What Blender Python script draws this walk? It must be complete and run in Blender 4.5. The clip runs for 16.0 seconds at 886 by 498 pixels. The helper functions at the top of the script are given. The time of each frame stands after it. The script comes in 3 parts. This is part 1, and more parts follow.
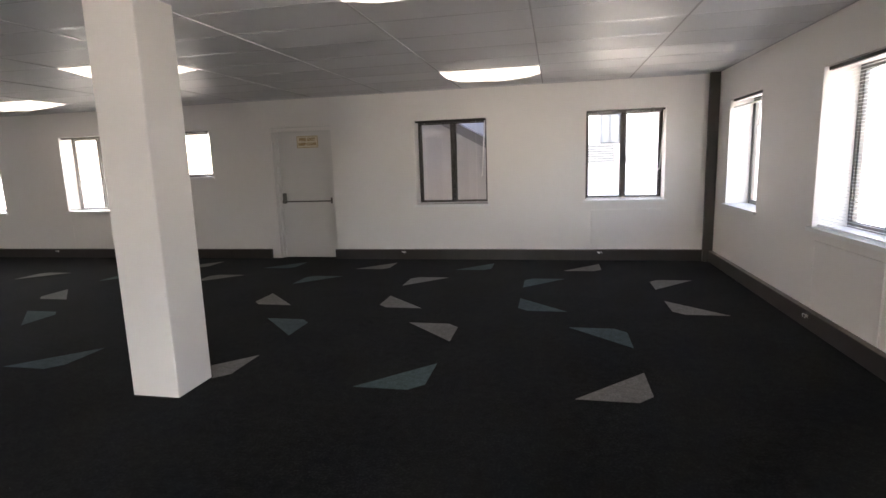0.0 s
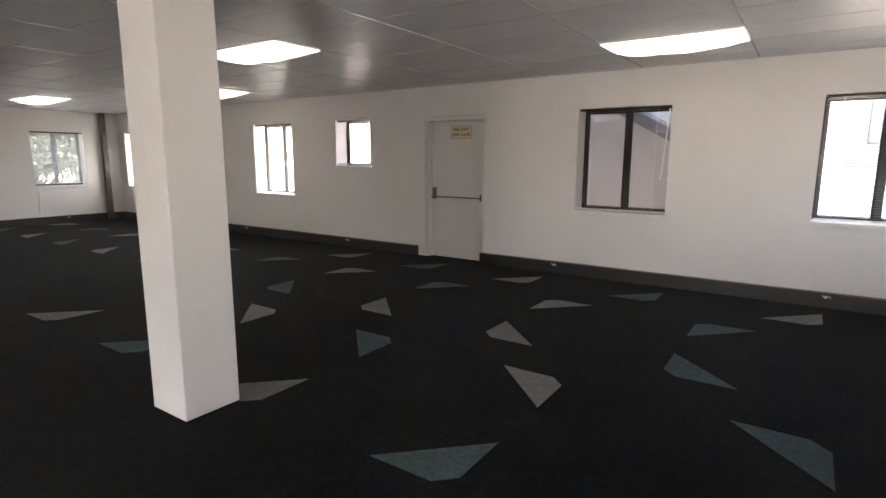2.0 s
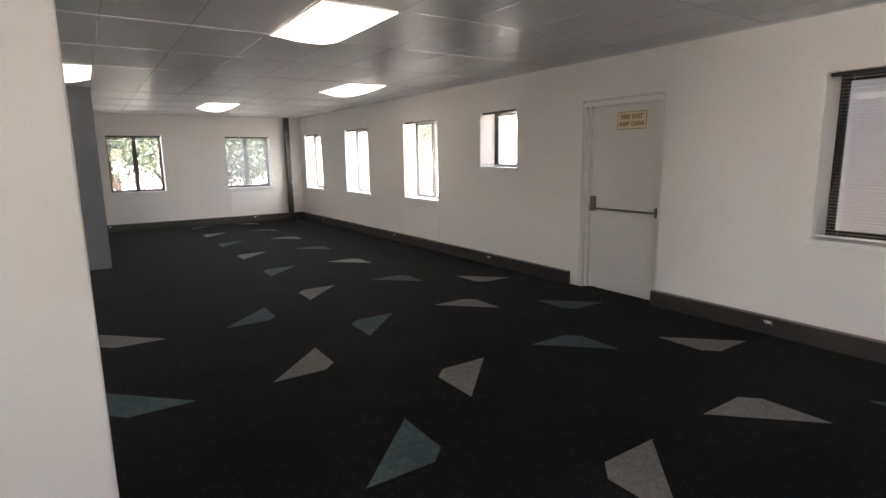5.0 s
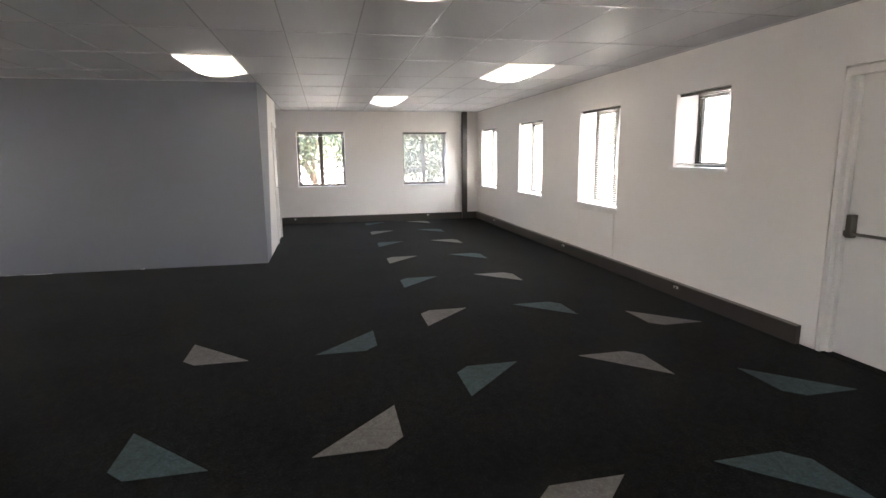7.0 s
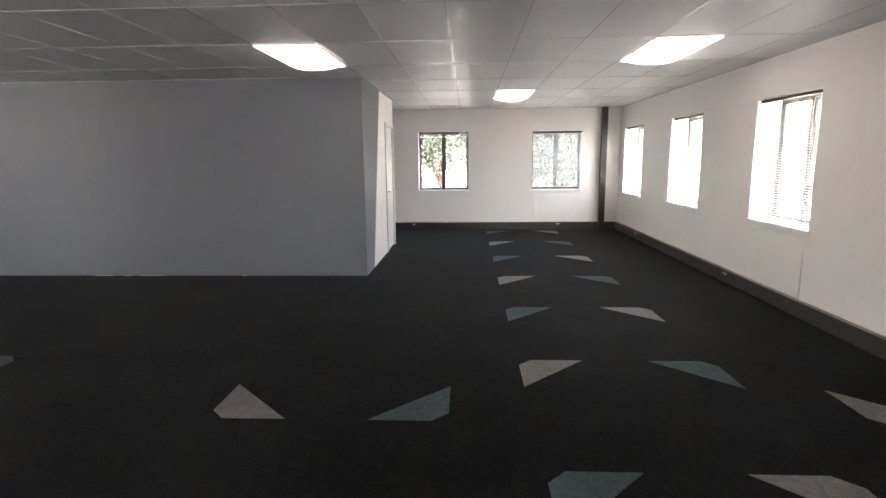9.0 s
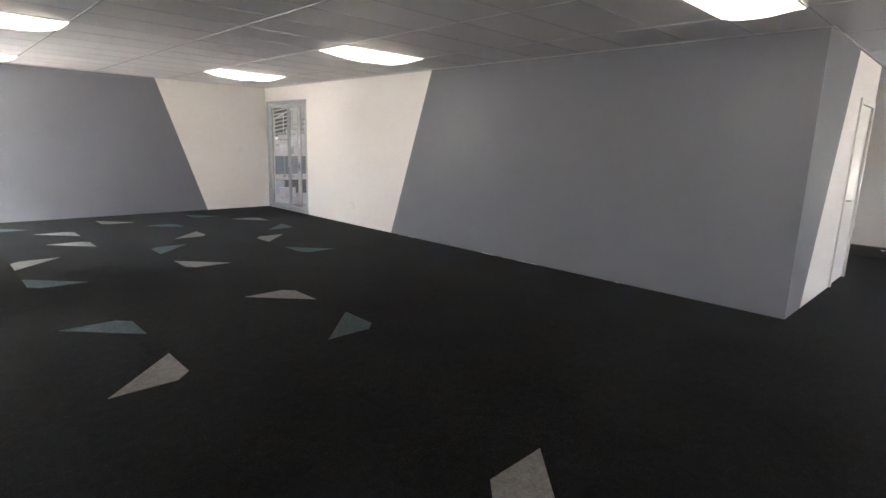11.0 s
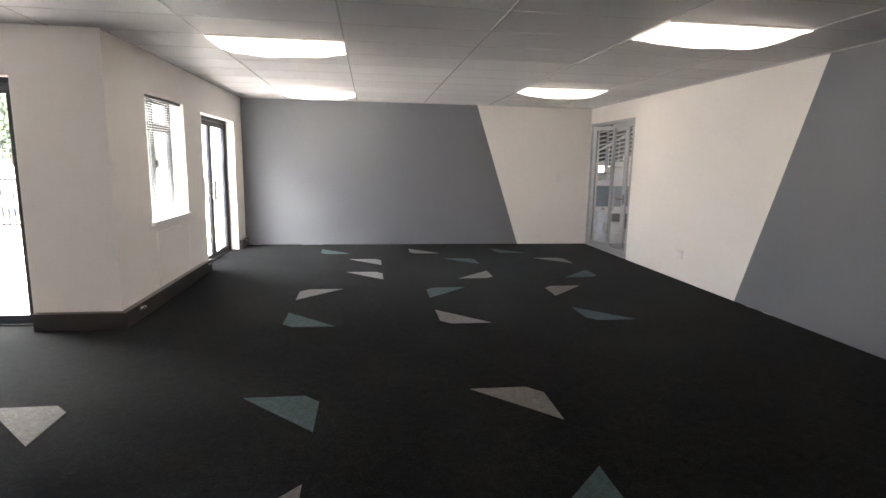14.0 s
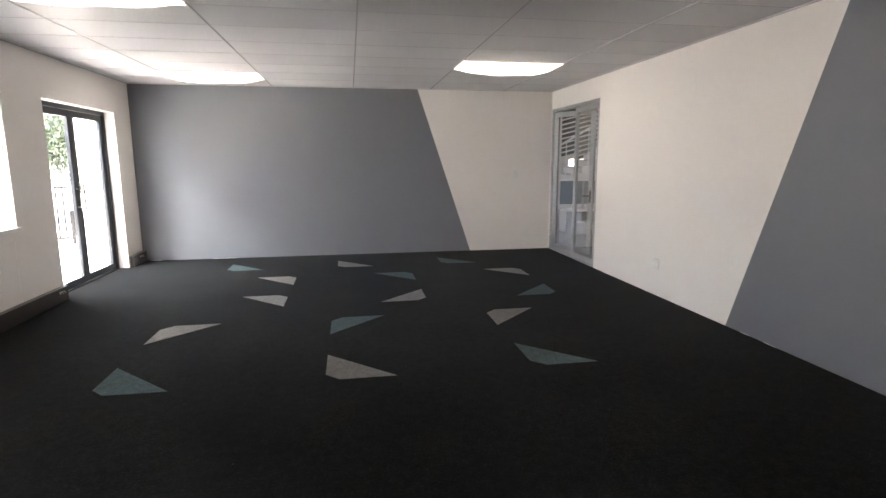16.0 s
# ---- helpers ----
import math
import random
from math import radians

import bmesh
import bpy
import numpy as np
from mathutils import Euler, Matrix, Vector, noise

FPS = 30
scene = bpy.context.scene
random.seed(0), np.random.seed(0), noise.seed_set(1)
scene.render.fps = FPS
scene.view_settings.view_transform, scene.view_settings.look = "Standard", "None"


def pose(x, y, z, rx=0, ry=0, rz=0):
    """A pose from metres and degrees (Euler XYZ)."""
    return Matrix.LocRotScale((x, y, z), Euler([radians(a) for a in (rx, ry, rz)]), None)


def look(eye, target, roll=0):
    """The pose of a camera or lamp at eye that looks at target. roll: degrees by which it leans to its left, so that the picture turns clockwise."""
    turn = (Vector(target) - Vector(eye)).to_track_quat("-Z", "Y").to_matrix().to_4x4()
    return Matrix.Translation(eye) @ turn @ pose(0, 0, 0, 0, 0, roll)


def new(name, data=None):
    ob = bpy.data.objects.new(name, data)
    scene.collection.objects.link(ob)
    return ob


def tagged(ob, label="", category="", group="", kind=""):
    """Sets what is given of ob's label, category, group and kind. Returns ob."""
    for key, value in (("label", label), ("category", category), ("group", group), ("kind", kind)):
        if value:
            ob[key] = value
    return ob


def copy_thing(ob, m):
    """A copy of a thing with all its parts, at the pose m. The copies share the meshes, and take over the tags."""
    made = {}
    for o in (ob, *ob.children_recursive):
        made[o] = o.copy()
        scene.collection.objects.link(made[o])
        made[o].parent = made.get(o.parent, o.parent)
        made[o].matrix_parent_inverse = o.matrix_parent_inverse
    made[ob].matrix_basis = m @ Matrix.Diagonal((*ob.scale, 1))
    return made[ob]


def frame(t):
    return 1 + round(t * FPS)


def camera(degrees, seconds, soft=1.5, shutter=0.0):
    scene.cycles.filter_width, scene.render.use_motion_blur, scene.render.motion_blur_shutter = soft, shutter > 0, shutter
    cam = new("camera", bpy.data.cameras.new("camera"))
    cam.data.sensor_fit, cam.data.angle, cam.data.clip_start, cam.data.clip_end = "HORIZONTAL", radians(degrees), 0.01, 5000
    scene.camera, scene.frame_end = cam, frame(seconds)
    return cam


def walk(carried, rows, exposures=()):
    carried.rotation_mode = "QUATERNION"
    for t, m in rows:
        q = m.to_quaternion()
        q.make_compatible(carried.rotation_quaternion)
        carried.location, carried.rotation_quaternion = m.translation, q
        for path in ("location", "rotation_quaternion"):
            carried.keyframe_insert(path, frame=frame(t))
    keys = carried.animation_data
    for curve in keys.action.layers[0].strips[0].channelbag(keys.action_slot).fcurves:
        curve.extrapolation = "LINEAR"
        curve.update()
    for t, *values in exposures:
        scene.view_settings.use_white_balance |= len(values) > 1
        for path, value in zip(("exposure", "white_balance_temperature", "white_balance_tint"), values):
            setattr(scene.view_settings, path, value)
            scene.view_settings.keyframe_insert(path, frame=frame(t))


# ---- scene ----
cam = camera(79.4, 16.0)
PATH = [
    (0, (0.833, 0.606, 1.51), (0.423, 2.536, 1.186), -1.9),
    (0.5, (0.941, 0.961, 1.506), (0.324, 2.84, 1.203), -0.0),
    (1, (1.07, 1.302, 1.495), (0.237, 3.095, 1.191), -1.1),
    (1.5, (1.178, 1.624, 1.506), (0.159, 3.312, 1.172), -0.6),
    (2, (1.203, 1.987, 1.508), (0.096, 3.619, 1.174), 0.2),
    (2.5, (1.188, 2.323, 1.503), (-0.011, 3.888, 1.167), -1.1),
    (3, (1.16, 2.625, 1.523), (-0.2, 4.049, 1.175), -1.3),
    (3.2, (1.14, 2.753, 1.511), (-0.247, 4.151, 1.16), -1.0),
    (5.3, (0.478, 4.107, 1.548), (-1.231, 5.087, 1.205), -0.7),
    (5.5, (0.397, 4.245, 1.538), (-1.36, 5.136, 1.189), -0.5),
    (6, (0.162, 4.492, 1.529), (-1.667, 5.191, 1.124), 0.2),
    (6.5, (-0.123, 4.746, 1.531), (-2.001, 5.309, 1.139), 0.8),
    (7, (-0.392, 4.99, 1.529), (-2.316, 5.41, 1.185), -0.6),
    (7.5, (-0.653, 5.174, 1.535), (-2.613, 5.317, 1.166), -0.1),
    (8, (-0.961, 5.311, 1.541), (-2.93, 5.389, 1.202), 0.7),
    (8.2, (-1.069, 5.354, 1.55), (-3.04, 5.41, 1.215), 0.1),
    (10.3, (-2.414, 5.517, 1.54), (-4.127, 4.559, 1.155), 1.4),
    (10.5, (-2.557, 5.465, 1.542), (-4.133, 4.298, 1.147), 1.3),
    (11, (-2.867, 5.266, 1.519), (-4.243, 3.869, 1.128), 1.7),
    (11.5, (-3.155, 5.073, 1.515), (-4.386, 3.553, 1.095), 0.8),
    (12, (-3.444, 4.871, 1.531), (-4.345, 3.133, 1.12), 1.0),
    (12.5, (-3.698, 4.596, 1.525), (-4.356, 2.742, 1.163), 1.3),
    (13, (-3.934, 4.331, 1.526), (-4.431, 2.428, 1.162), 0.0),
    (13.5, (-4.147, 4.089, 1.543), (-4.461, 2.149, 1.172), -0.1),
    (14, (-4.317, 3.781, 1.524), (-4.588, 1.826, 1.203), 1.0),
    (14.5, (-4.534, 3.432, 1.521), (-4.898, 1.492, 1.199), -0.3),
    (15, (-4.747, 3.124, 1.515), (-5.05, 1.176, 1.183), -0.1),
    (15.5, (-4.96, 2.765, 1.486), (-5.269, 0.813, 1.177), 0.1),
    (16, (-5.199, 2.424, 1.469), (-5.534, 0.479, 1.142), -0.2),
]
walk(cam, [(t, look(eye, target, roll)) for t, eye, target, roll in PATH],
     exposures=[(0.0, 3.95, 7600, 16), (1.0, 3.98, 7650, 16), (3.0, 4.25, 7750, 16), (5.5, 4.32, 7600, 16), (6.5, 4.58, 7550, 15.5), (8.0, 4.92, 7500, 15), (10.5, 4.95, 7450, 14.5), (11.3, 4.95, 7500, 15), (12.5, 4.78, 7600, 15.5), (14.0, 4.63, 7600, 15.5), (16.0, 4.65, 7500, 15.5)])

# ---- world and sun ----
world = bpy.data.worlds.new("sky")
scene.world = world
world.use_nodes = True
wn = world.node_tree.nodes
sky = wn.new("ShaderNodeTexSky")
sky.sky_type = "NISHITA"
sky.sun_disc = False
sky.sun_elevation, sky.sun_rotation = radians(76), radians(0)
world.node_tree.links.new(sky.outputs[0], wn["Background"].inputs[0])
wn["Background"].inputs[1].default_value = 0.15
sun = new("sun", bpy.data.lights.new("sun", "SUN"))
sun.data.energy, sun.data.angle, sun.data.color = 5.0, radians(1), (1.0, 0.95, 0.87)
sun.matrix_world = look((0, 0, 30), (0, -30 / math.tan(radians(76)), 0))
LAMP = 0.2


def opening_fill(name, m, w, power):
    """Added fill lamp, out of view above an opening, that brightens the room inside."""
    lamp = new(name, bpy.data.lights.new(name, "AREA"))
    lamp.data.shape, lamp.data.size, lamp.data.size_y = "RECTANGLE", w, 0.55
    lamp.data.energy, lamp.data.color = power, (0.86, 0.94, 1.0)
    lamp.matrix_world = m
    return lamp


# fill lamps added outside, above the heads of two doors and the north windows
opening_fill("porch_fill_lamp", look((0.0, -1.2 - 1.45, 3.2), (-0.6, -1.2 + 1.0, 0.3)), 2.7, 42.0)
opening_fill("terrace_fill_lamp", look((-2.11 + 1.35, -4.5, 3.1), (-2.11 - 0.9, -4.2, 0.4)), 1.7, 24.0)

opening_fill("north_fill_lamp", look((-9.75, 8.68 + 1.1, 2.6), (-9.75, 8.68 - 1.0, 0.8)), 6.2, 26.0)

# ---- the plan, in metres ----
H = 2.565                      # ceiling
XW, XE, YN, YS = -13.2, 2.99, 8.68, -6.09
XB, YB, XBW = -8.475, 4.12, -11.25   # painted block: its east face, north face, west end
XS, YP = -2.11, -1.2           # garden wall of the south part, porch wall
GX, GY, CX, CY = -6.48, 4.12, 1.19, 0.596   # ceiling grid: a crossing and the pitch
TX, TY, TP = -8.45, 5.35, 0.495  # carpet tiles: origin and pitch


# ---- materials ----
def nodes_of(name):
    m = bpy.data.materials.new(name)
    m.use_nodes = True
    nt = m.node_tree
    return m, nt, nt.nodes, nt.links, nt.nodes["Principled BSDF"]


def surface(name, color, rough=0.6, metal=0.0, grain=80.0, stain=1.2, vary=0.06, wear=0.05, bump=0.1, spec=0.5, piece=0.0):
    """Colour with grain and stains at two scales, a fine relief, and piece by piece variation."""
    m, nt, n, l, b = nodes_of(name)
    tc = n.new("ShaderNodeTexCoord")
    fine, wide = n.new("ShaderNodeTexNoise"), n.new("ShaderNodeTexNoise")
    fine.inputs["Scale"].default_value, wide.inputs["Scale"].default_value = grain, stain
    fine.inputs["Detail"].default_value, wide.inputs["Detail"].default_value = 4, 6
    l.new(tc.outputs["Object"], fine.inputs["Vector"])
    l.new(tc.outputs["Object"], wide.inputs["Vector"])
    add = n.new("ShaderNodeMath")
    add.operation = "MULTIPLY_ADD"
    l.new(fine.outputs["Fac"], add.inputs[0])
    add.inputs[1].default_value = vary
    add.inputs[2].default_value = 1 - vary / 2 - wear / 2
    add2 = n.new("ShaderNodeMath")
    add2.operation = "MULTIPLY_ADD"
    l.new(wide.outputs["Fac"], add2.inputs[0])
    add2.inputs[1].default_value = wear
    l.new(add.outputs[0], add2.inputs[2])
    last = add2
    if piece:
        info = n.new("ShaderNodeObjectInfo")
        add3 = n.new("ShaderNodeMath")
        add3.operation = "MULTIPLY_ADD"
        l.new(info.outputs["Random"], add3.inputs[0])
        add3.inputs[1].default_value = piece
        l.new(last.outputs[0], add3.inputs[2])
        last = add3
    mul = n.new("ShaderNodeVectorMath")
    mul.operation = "SCALE"
    mul.inputs[0].default_value = color
    l.new(last.outputs[0], mul.inputs["Scale"])
    l.new(mul.outputs[0], b.inputs["Base Color"])
    b.inputs["Metallic"].default_value = metal
    b.inputs["Specular IOR Level"].default_value = spec
    rr = n.new("ShaderNodeMath")
    rr.operation = "MULTIPLY_ADD"
    l.new(wide.outputs["Fac"], rr.inputs[0])
    rr.inputs[1].default_value, rr.inputs[2].default_value = 0.16, rough - 0.08
    l.new(rr.outputs[0], b.inputs["Roughness"])
    if bump:
        bp = n.new("ShaderNodeBump")
        bp.inputs["Strength"].default_value, bp.inputs["Distance"].default_value = bump, 0.004
        l.new(fine.outputs["Fac"], bp.inputs["Height"])
        l.new(bp.outputs[0], b.inputs["Normal"])
    return m


def carpet_surface(name, color, fleck, mottle=1.0):
    """Cut-pile carpet: dark yarn with lighter flecks, tufted relief."""
    m, nt, n, l, b = nodes_of(name)
    tc = n.new("ShaderNodeTexCoord")
    yarn, patch, fl = n.new("ShaderNodeTexNoise"), n.new("ShaderNodeTexNoise"), n.new("ShaderNodeTexNoise")
    yarn.inputs["Scale"].default_value, patch.inputs["Scale"].default_value, fl.inputs["Scale"].default_value = 240, 1.7, 70
    yarn.inputs["Detail"].default_value, fl.inputs["Detail"].default_value = 3, 5
    for k in (yarn, patch, fl):
        l.new(tc.outputs["Object"], k.inputs["Vector"])
    ramp = n.new("ShaderNodeValToRGB")
    ramp.color_ramp.elements[0].position, ramp.color_ramp.elements[1].position = 0.47, 0.72
    ramp.color_ramp.elements[0].color, ramp.color_ramp.elements[1].color = (*color, 1), (*fleck, 1)
    l.new(fl.outputs["Fac"], ramp.inputs[0])
    mul = n.new("ShaderNodeVectorMath")
    mul.operation = "SCALE"
    ma = n.new("ShaderNodeMath")
    ma.operation = "MULTIPLY_ADD"
    ma.inputs[1].default_value, ma.inputs[2].default_value = 1.5 * mottle, 1 - 2.4 * mottle
    l.new(patch.outputs["Fac"], ma.inputs[0])
    tread = n.new("ShaderNodeTexNoise")
    tread.inputs["Scale"].default_value, tread.inputs["Detail"].default_value, tread.inputs["Roughness"].default_value = 16, 6, 0.7
    l.new(tc.outputs["Object"], tread.inputs["Vector"])
    mb = n.new("ShaderNodeMath")
    mb.operation = "MULTIPLY_ADD"
    mb.inputs[1].default_value = 3.3 * mottle
    l.new(tread.outputs["Fac"], mb.inputs[0])
    l.new(ma.outputs[0], mb.inputs[2])
    l.new(ramp.outputs[0], mul.inputs[0])
    l.new(mb.outputs[0], mul.inputs["Scale"])
    l.new(mul.outputs[0], b.inputs["Base Color"])
    b.inputs["Roughness"].default_value = 0.95
    b.inputs["Specular IOR Level"].default_value = 0.05
    b.inputs["Sheen Weight"].default_value, b.inputs["Sheen Roughness"].default_value = 0.042, 0.4
    bp = n.new("ShaderNodeBump")
    bp.inputs["Strength"].default_value, bp.inputs["Distance"].default_value = 0.35, 0.003
    l.new(yarn.outputs["Fac"], bp.inputs["Height"])
    l.new(bp.outputs[0], b.inputs["Normal"])
    return m


def glow(name, color, strength):
    m, nt, n, l, b = nodes_of(name)
    b.inputs["Base Color"].default_value = (0.85, 0.85, 0.83, 1)
    b.inputs["Emission Color"].default_value = (*color, 1)
    b.inputs["Emission Strength"].default_value = strength
    b.inputs["Roughness"].default_value = 0.4
    return m


def clear_glass(name, tint=(1, 1, 1)):
    m, nt, n, l, b = nodes_of(name)
    b.inputs["Base Color"].default_value = (*tint, 1)
    b.inputs["Transmission Weight"].default_value = 1.0
    b.inputs["Roughness"].default_value = 0.0
    b.inputs["IOR"].default_value = 1.45
    return m


def ceiling_surface(name):
    """Vinyl-faced board: pale, a little glossy, faintly pitted, each board its own shade."""
    m = surface(name, (0.63, 0.625, 0.64), 0.49, grain=55, stain=0.8, vary=0.05, wear=0.06, bump=0.1, spec=0.4)
    nt = m.node_tree
    geo = nt.nodes.new("ShaderNodeNewGeometry")
    b = nt.nodes["Principled BSDF"]
    src = b.inputs["Base Color"].links[0].from_socket
    sc = nt.nodes.new("ShaderNodeVectorMath")
    sc.operation = "SCALE"
    ma = nt.nodes.new("ShaderNodeMath")
    ma.operation = "MULTIPLY_ADD"
    ma.inputs[1].default_value, ma.inputs[2].default_value = 0.1, 0.93
    nt.links.new(geo.outputs["Random Per Island"], ma.inputs[0])
    nt.links.new(src, sc.inputs[0])
    nt.links.new(ma.outputs[0], sc.inputs["Scale"])
    nt.links.new(sc.outputs[0], b.inputs["Base Color"])
    return m


WALL = surface("wall_paint", (0.78, 0.745, 0.71), 0.62, grain=140, stain=0.7, vary=0.03, wear=0.05, bump=0.08)
GREY = surface("feature_paint", (0.16, 0.17, 0.186), 0.56, grain=140, stain=0.7, vary=0.03, wear=0.06, bump=0.08)
WHITE = surface("white_gloss", (0.8, 0.79, 0.77), 0.35, grain=60, stain=2, vary=0.03, wear=0.05, bump=0.03)
DOOR = surface("door_paint", (0.69, 0.665, 0.635), 0.4, grain=90, stain=1.5, vary=0.03, wear=0.06, bump=0.04)
BRONZE = surface("bronze_aluminium", (0.03, 0.025, 0.022), 0.45, metal=0.1, grain=120, stain=3, vary=0.1, wear=0.1, bump=0.02)
# lighter bronze: window glare put into the frame colour; also the louvre's grey
PALE_BRONZE = surface("pale_bronze", (0.15, 0.14, 0.13), 0.4, metal=0.2, grain=120, stain=3, vary=0.1, wear=0.1, bump=0.02)
CHAR = surface("charcoal_aluminium", (0.04, 0.043, 0.05), 0.4, metal=0.3, grain=120, stain=3, vary=0.1, wear=0.1, bump=0.02)
ALU = surface("natural_aluminium", (0.38, 0.385, 0.39), 0.4, metal=0.3, grain=120, stain=3, vary=0.06, wear=0.08, bump=0.02)
BAR = surface("dull_bar_metal", (0.16, 0.15, 0.14), 0.4, metal=0.6, grain=120, stain=6, vary=0.1, wear=0.2, bump=0.03)
STEEL = surface("brushed_steel", (0.5, 0.5, 0.49), 0.3, metal=0.9, grain=200, stain=4, vary=0.08, wear=0.1, bump=0.02)
DUCT = surface("brown_skirting", (0.042, 0.036, 0.032), 0.36, grain=90, stain=2.5, vary=0.1, wear=0.25, bump=0.05)
# skirting brown lightened to carry the reflection along the top edge
LID_SHEEN = surface("brown_lid_sheen", (0.12, 0.1, 0.085), 0.35, grain=90, stain=2.5, vary=0.1, wear=0.2, bump=0.03)
CARPET = carpet_surface("carpet_black", (0.0039, 0.0042, 0.0042), (0.0122, 0.0129, 0.0126))
INLAY_GREY = carpet_surface("carpet_grey", (0.135, 0.129, 0.122), (0.19, 0.182, 0.175), 0.3)
INLAY_TEAL = carpet_surface("carpet_teal", (0.045, 0.068, 0.07), (0.07, 0.098, 0.1), 0.4)
BOARD = ceiling_surface("ceiling_board")
LAMP_RIM = surface("lamp_rim_white", (0.75, 0.74, 0.72), 0.35, grain=60, stain=2, vary=0.03, wear=0.05, bump=0.0)
TBAR = surface("tbar_metal", (0.64, 0.635, 0.645), 0.2, metal=0.0, grain=60, stain=2, vary=0.03, wear=0.05, bump=0.0)
TUBE = glow("lit_diffuser", (1.0, 0.965, 0.92), LAMP)
GLASS = clear_glass("window_glass")
SLAT = surface("blind_slat", (0.8, 0.79, 0.77), 0.35, grain=60, stain=3, vary=0.03, wear=0.05, bump=0.0)
PLASTIC = surface("white_plastic", (0.72, 0.71, 0.68), 0.4, grain=60, stain=4, vary=0.04, wear=0.08, bump=0.02)
SIGN = surface("cream_sign", (0.7, 0.61, 0.44), 0.4, grain=60, stain=6, vary=0.05, wear=0.08, bump=0.0)
INK = surface("amber_ink", (0.3, 0.17, 0.045), 0.5, grain=60, stain=6, vary=0.05, wear=0.05, bump=0.0)
PAVING = surface("concrete_paving", (0.38, 0.37, 0.35), 0.8, grain=30, stain=0.25, vary=0.15, wear=0.2, bump=0.3)
TERRACE = surface("pale_screed", (0.68, 0.67, 0.64), 0.8, grain=30, stain=0.4, vary=0.1, wear=0.15, bump=0.2)
RENDER = surface("outside_render", (0.58, 0.56, 0.53), 0.85, grain=60, stain=0.5, vary=0.08, wear=0.15, bump=0.3)
TILE = surface("lobby_tile", (0.42, 0.42, 0.41), 0.5, grain=20, stain=1.0, vary=0.06, wear=0.08, bump=0.02, piece=0.06)
RENDER_WHITE = surface("white_render", (0.78, 0.77, 0.74), 0.85, grain=60, stain=0.5, vary=0.06, wear=0.1, bump=0.2)
CREAM = surface("cream_render", (0.5, 0.495, 0.52), 0.85, grain=60, stain=0.5, vary=0.08, wear=0.12, bump=0.2)
SOFFIT = surface("soffit_concrete", (0.2, 0.2, 0.22), 0.8, grain=40, stain=0.6, vary=0.1, wear=0.15, bump=0.2)
BARK = surface("bark", (0.12, 0.09, 0.07), 0.9, grain=18, stain=3, vary=0.4, wear=0.3, bump=0.8)
LEAF = surface("leaf", (0.055, 0.08, 0.05), 0.55, grain=6, stain=0.9, vary=0.35, wear=0.5, bump=0.0)
HAZE = surface("obscured_panel", (0.22, 0.26, 0.29), 0.25, grain=20, stain=2, vary=0.06, wear=0.1, bump=0.0)
BLACK = surface("black_steel", (0.006, 0.006, 0.0065), 0.6, metal=0.0, grain=90, stain=3, vary=0.1, wear=0.15, bump=0.03, spec=0.12)
DARK_WOOD = surface("dark_laminate", (0.06, 0.05, 0.045), 0.45, grain=30, stain=3, vary=0.2, wear=0.2, bump=0.05)
GREY_GLASS = surface("dull_window", (0.12, 0.13, 0.14), 0.15, grain=10, stain=1, vary=0.1, wear=0.1, bump=0.0)


# ---- mesh helpers ----
def box(bm, x0, x1, y0, y1, z0, z1, mat=0):
    v = [bm.verts.new((x, y, z)) for x in (x0, x1) for y in (y0, y1) for z in (z0, z1)]
    for q in ((0, 1, 3, 2), (4, 6, 7, 5), (0, 4, 5, 1), (2, 3, 7, 6), (0, 2, 6, 4), (1, 5, 7, 3)):
        f = bm.faces.new([v[k] for k in q])
        f.material_index = mat
    return v


def soften(bm, width=0.003, seg=2):
    bmesh.ops.bevel(bm, geom=bm.edges[:], offset=width, segments=seg, profile=0.5, affect="EDGES")


def boxes(*dims, bevel=0.0):
    bm = bmesh.new()
    for d in dims:
        box(bm, *d)
    if bevel:
        soften(bm, bevel)
    return bm


def rod(bm, a, b, r0, r1=None, seg=10):
    """A tapered round bar from a to b."""
    r1 = r0 if r1 is None else r1
    a, b = Vector(a), Vector(b)
    m = Matrix.Translation((a + b) / 2) @ (b - a).to_track_quat("Z", "Y").to_matrix().to_4x4()
    bmesh.ops.create_cone(bm, cap_ends=True, segments=seg, radius1=r0, radius2=r1, depth=(b - a).length, matrix=m)


def mesh_of(name, bm, *mats):
    bmesh.ops.recalc_face_normals(bm, faces=bm.faces[:])
    me = bpy.data.meshes.new(name)
    bm.to_mesh(me)
    bm.free()
    for m in mats:
        me.materials.append(m)
    return me


def part(name, bm, material, parent, label="", smooth=False):
    me = bm if isinstance(bm, bpy.types.Mesh) else mesh_of(name, bm, material)
    if smooth:
        me.shade_smooth()
    ob = new(name, me)
    ob.parent = parent
    if label:
        ob["label"] = label
    return ob


def thing(name, m, label, category, group="", kind=""):
    ob = new(name)
    ob.empty_display_size = 0.1
    ob.matrix_world = m
    return tagged(ob, label, category, group, kind)


def solid(name, bm, mats, label, category, kind="structure", group=""):
    ob = new(name, mesh_of(name, bm, *mats))
    return tagged(ob, label, category, group, kind)


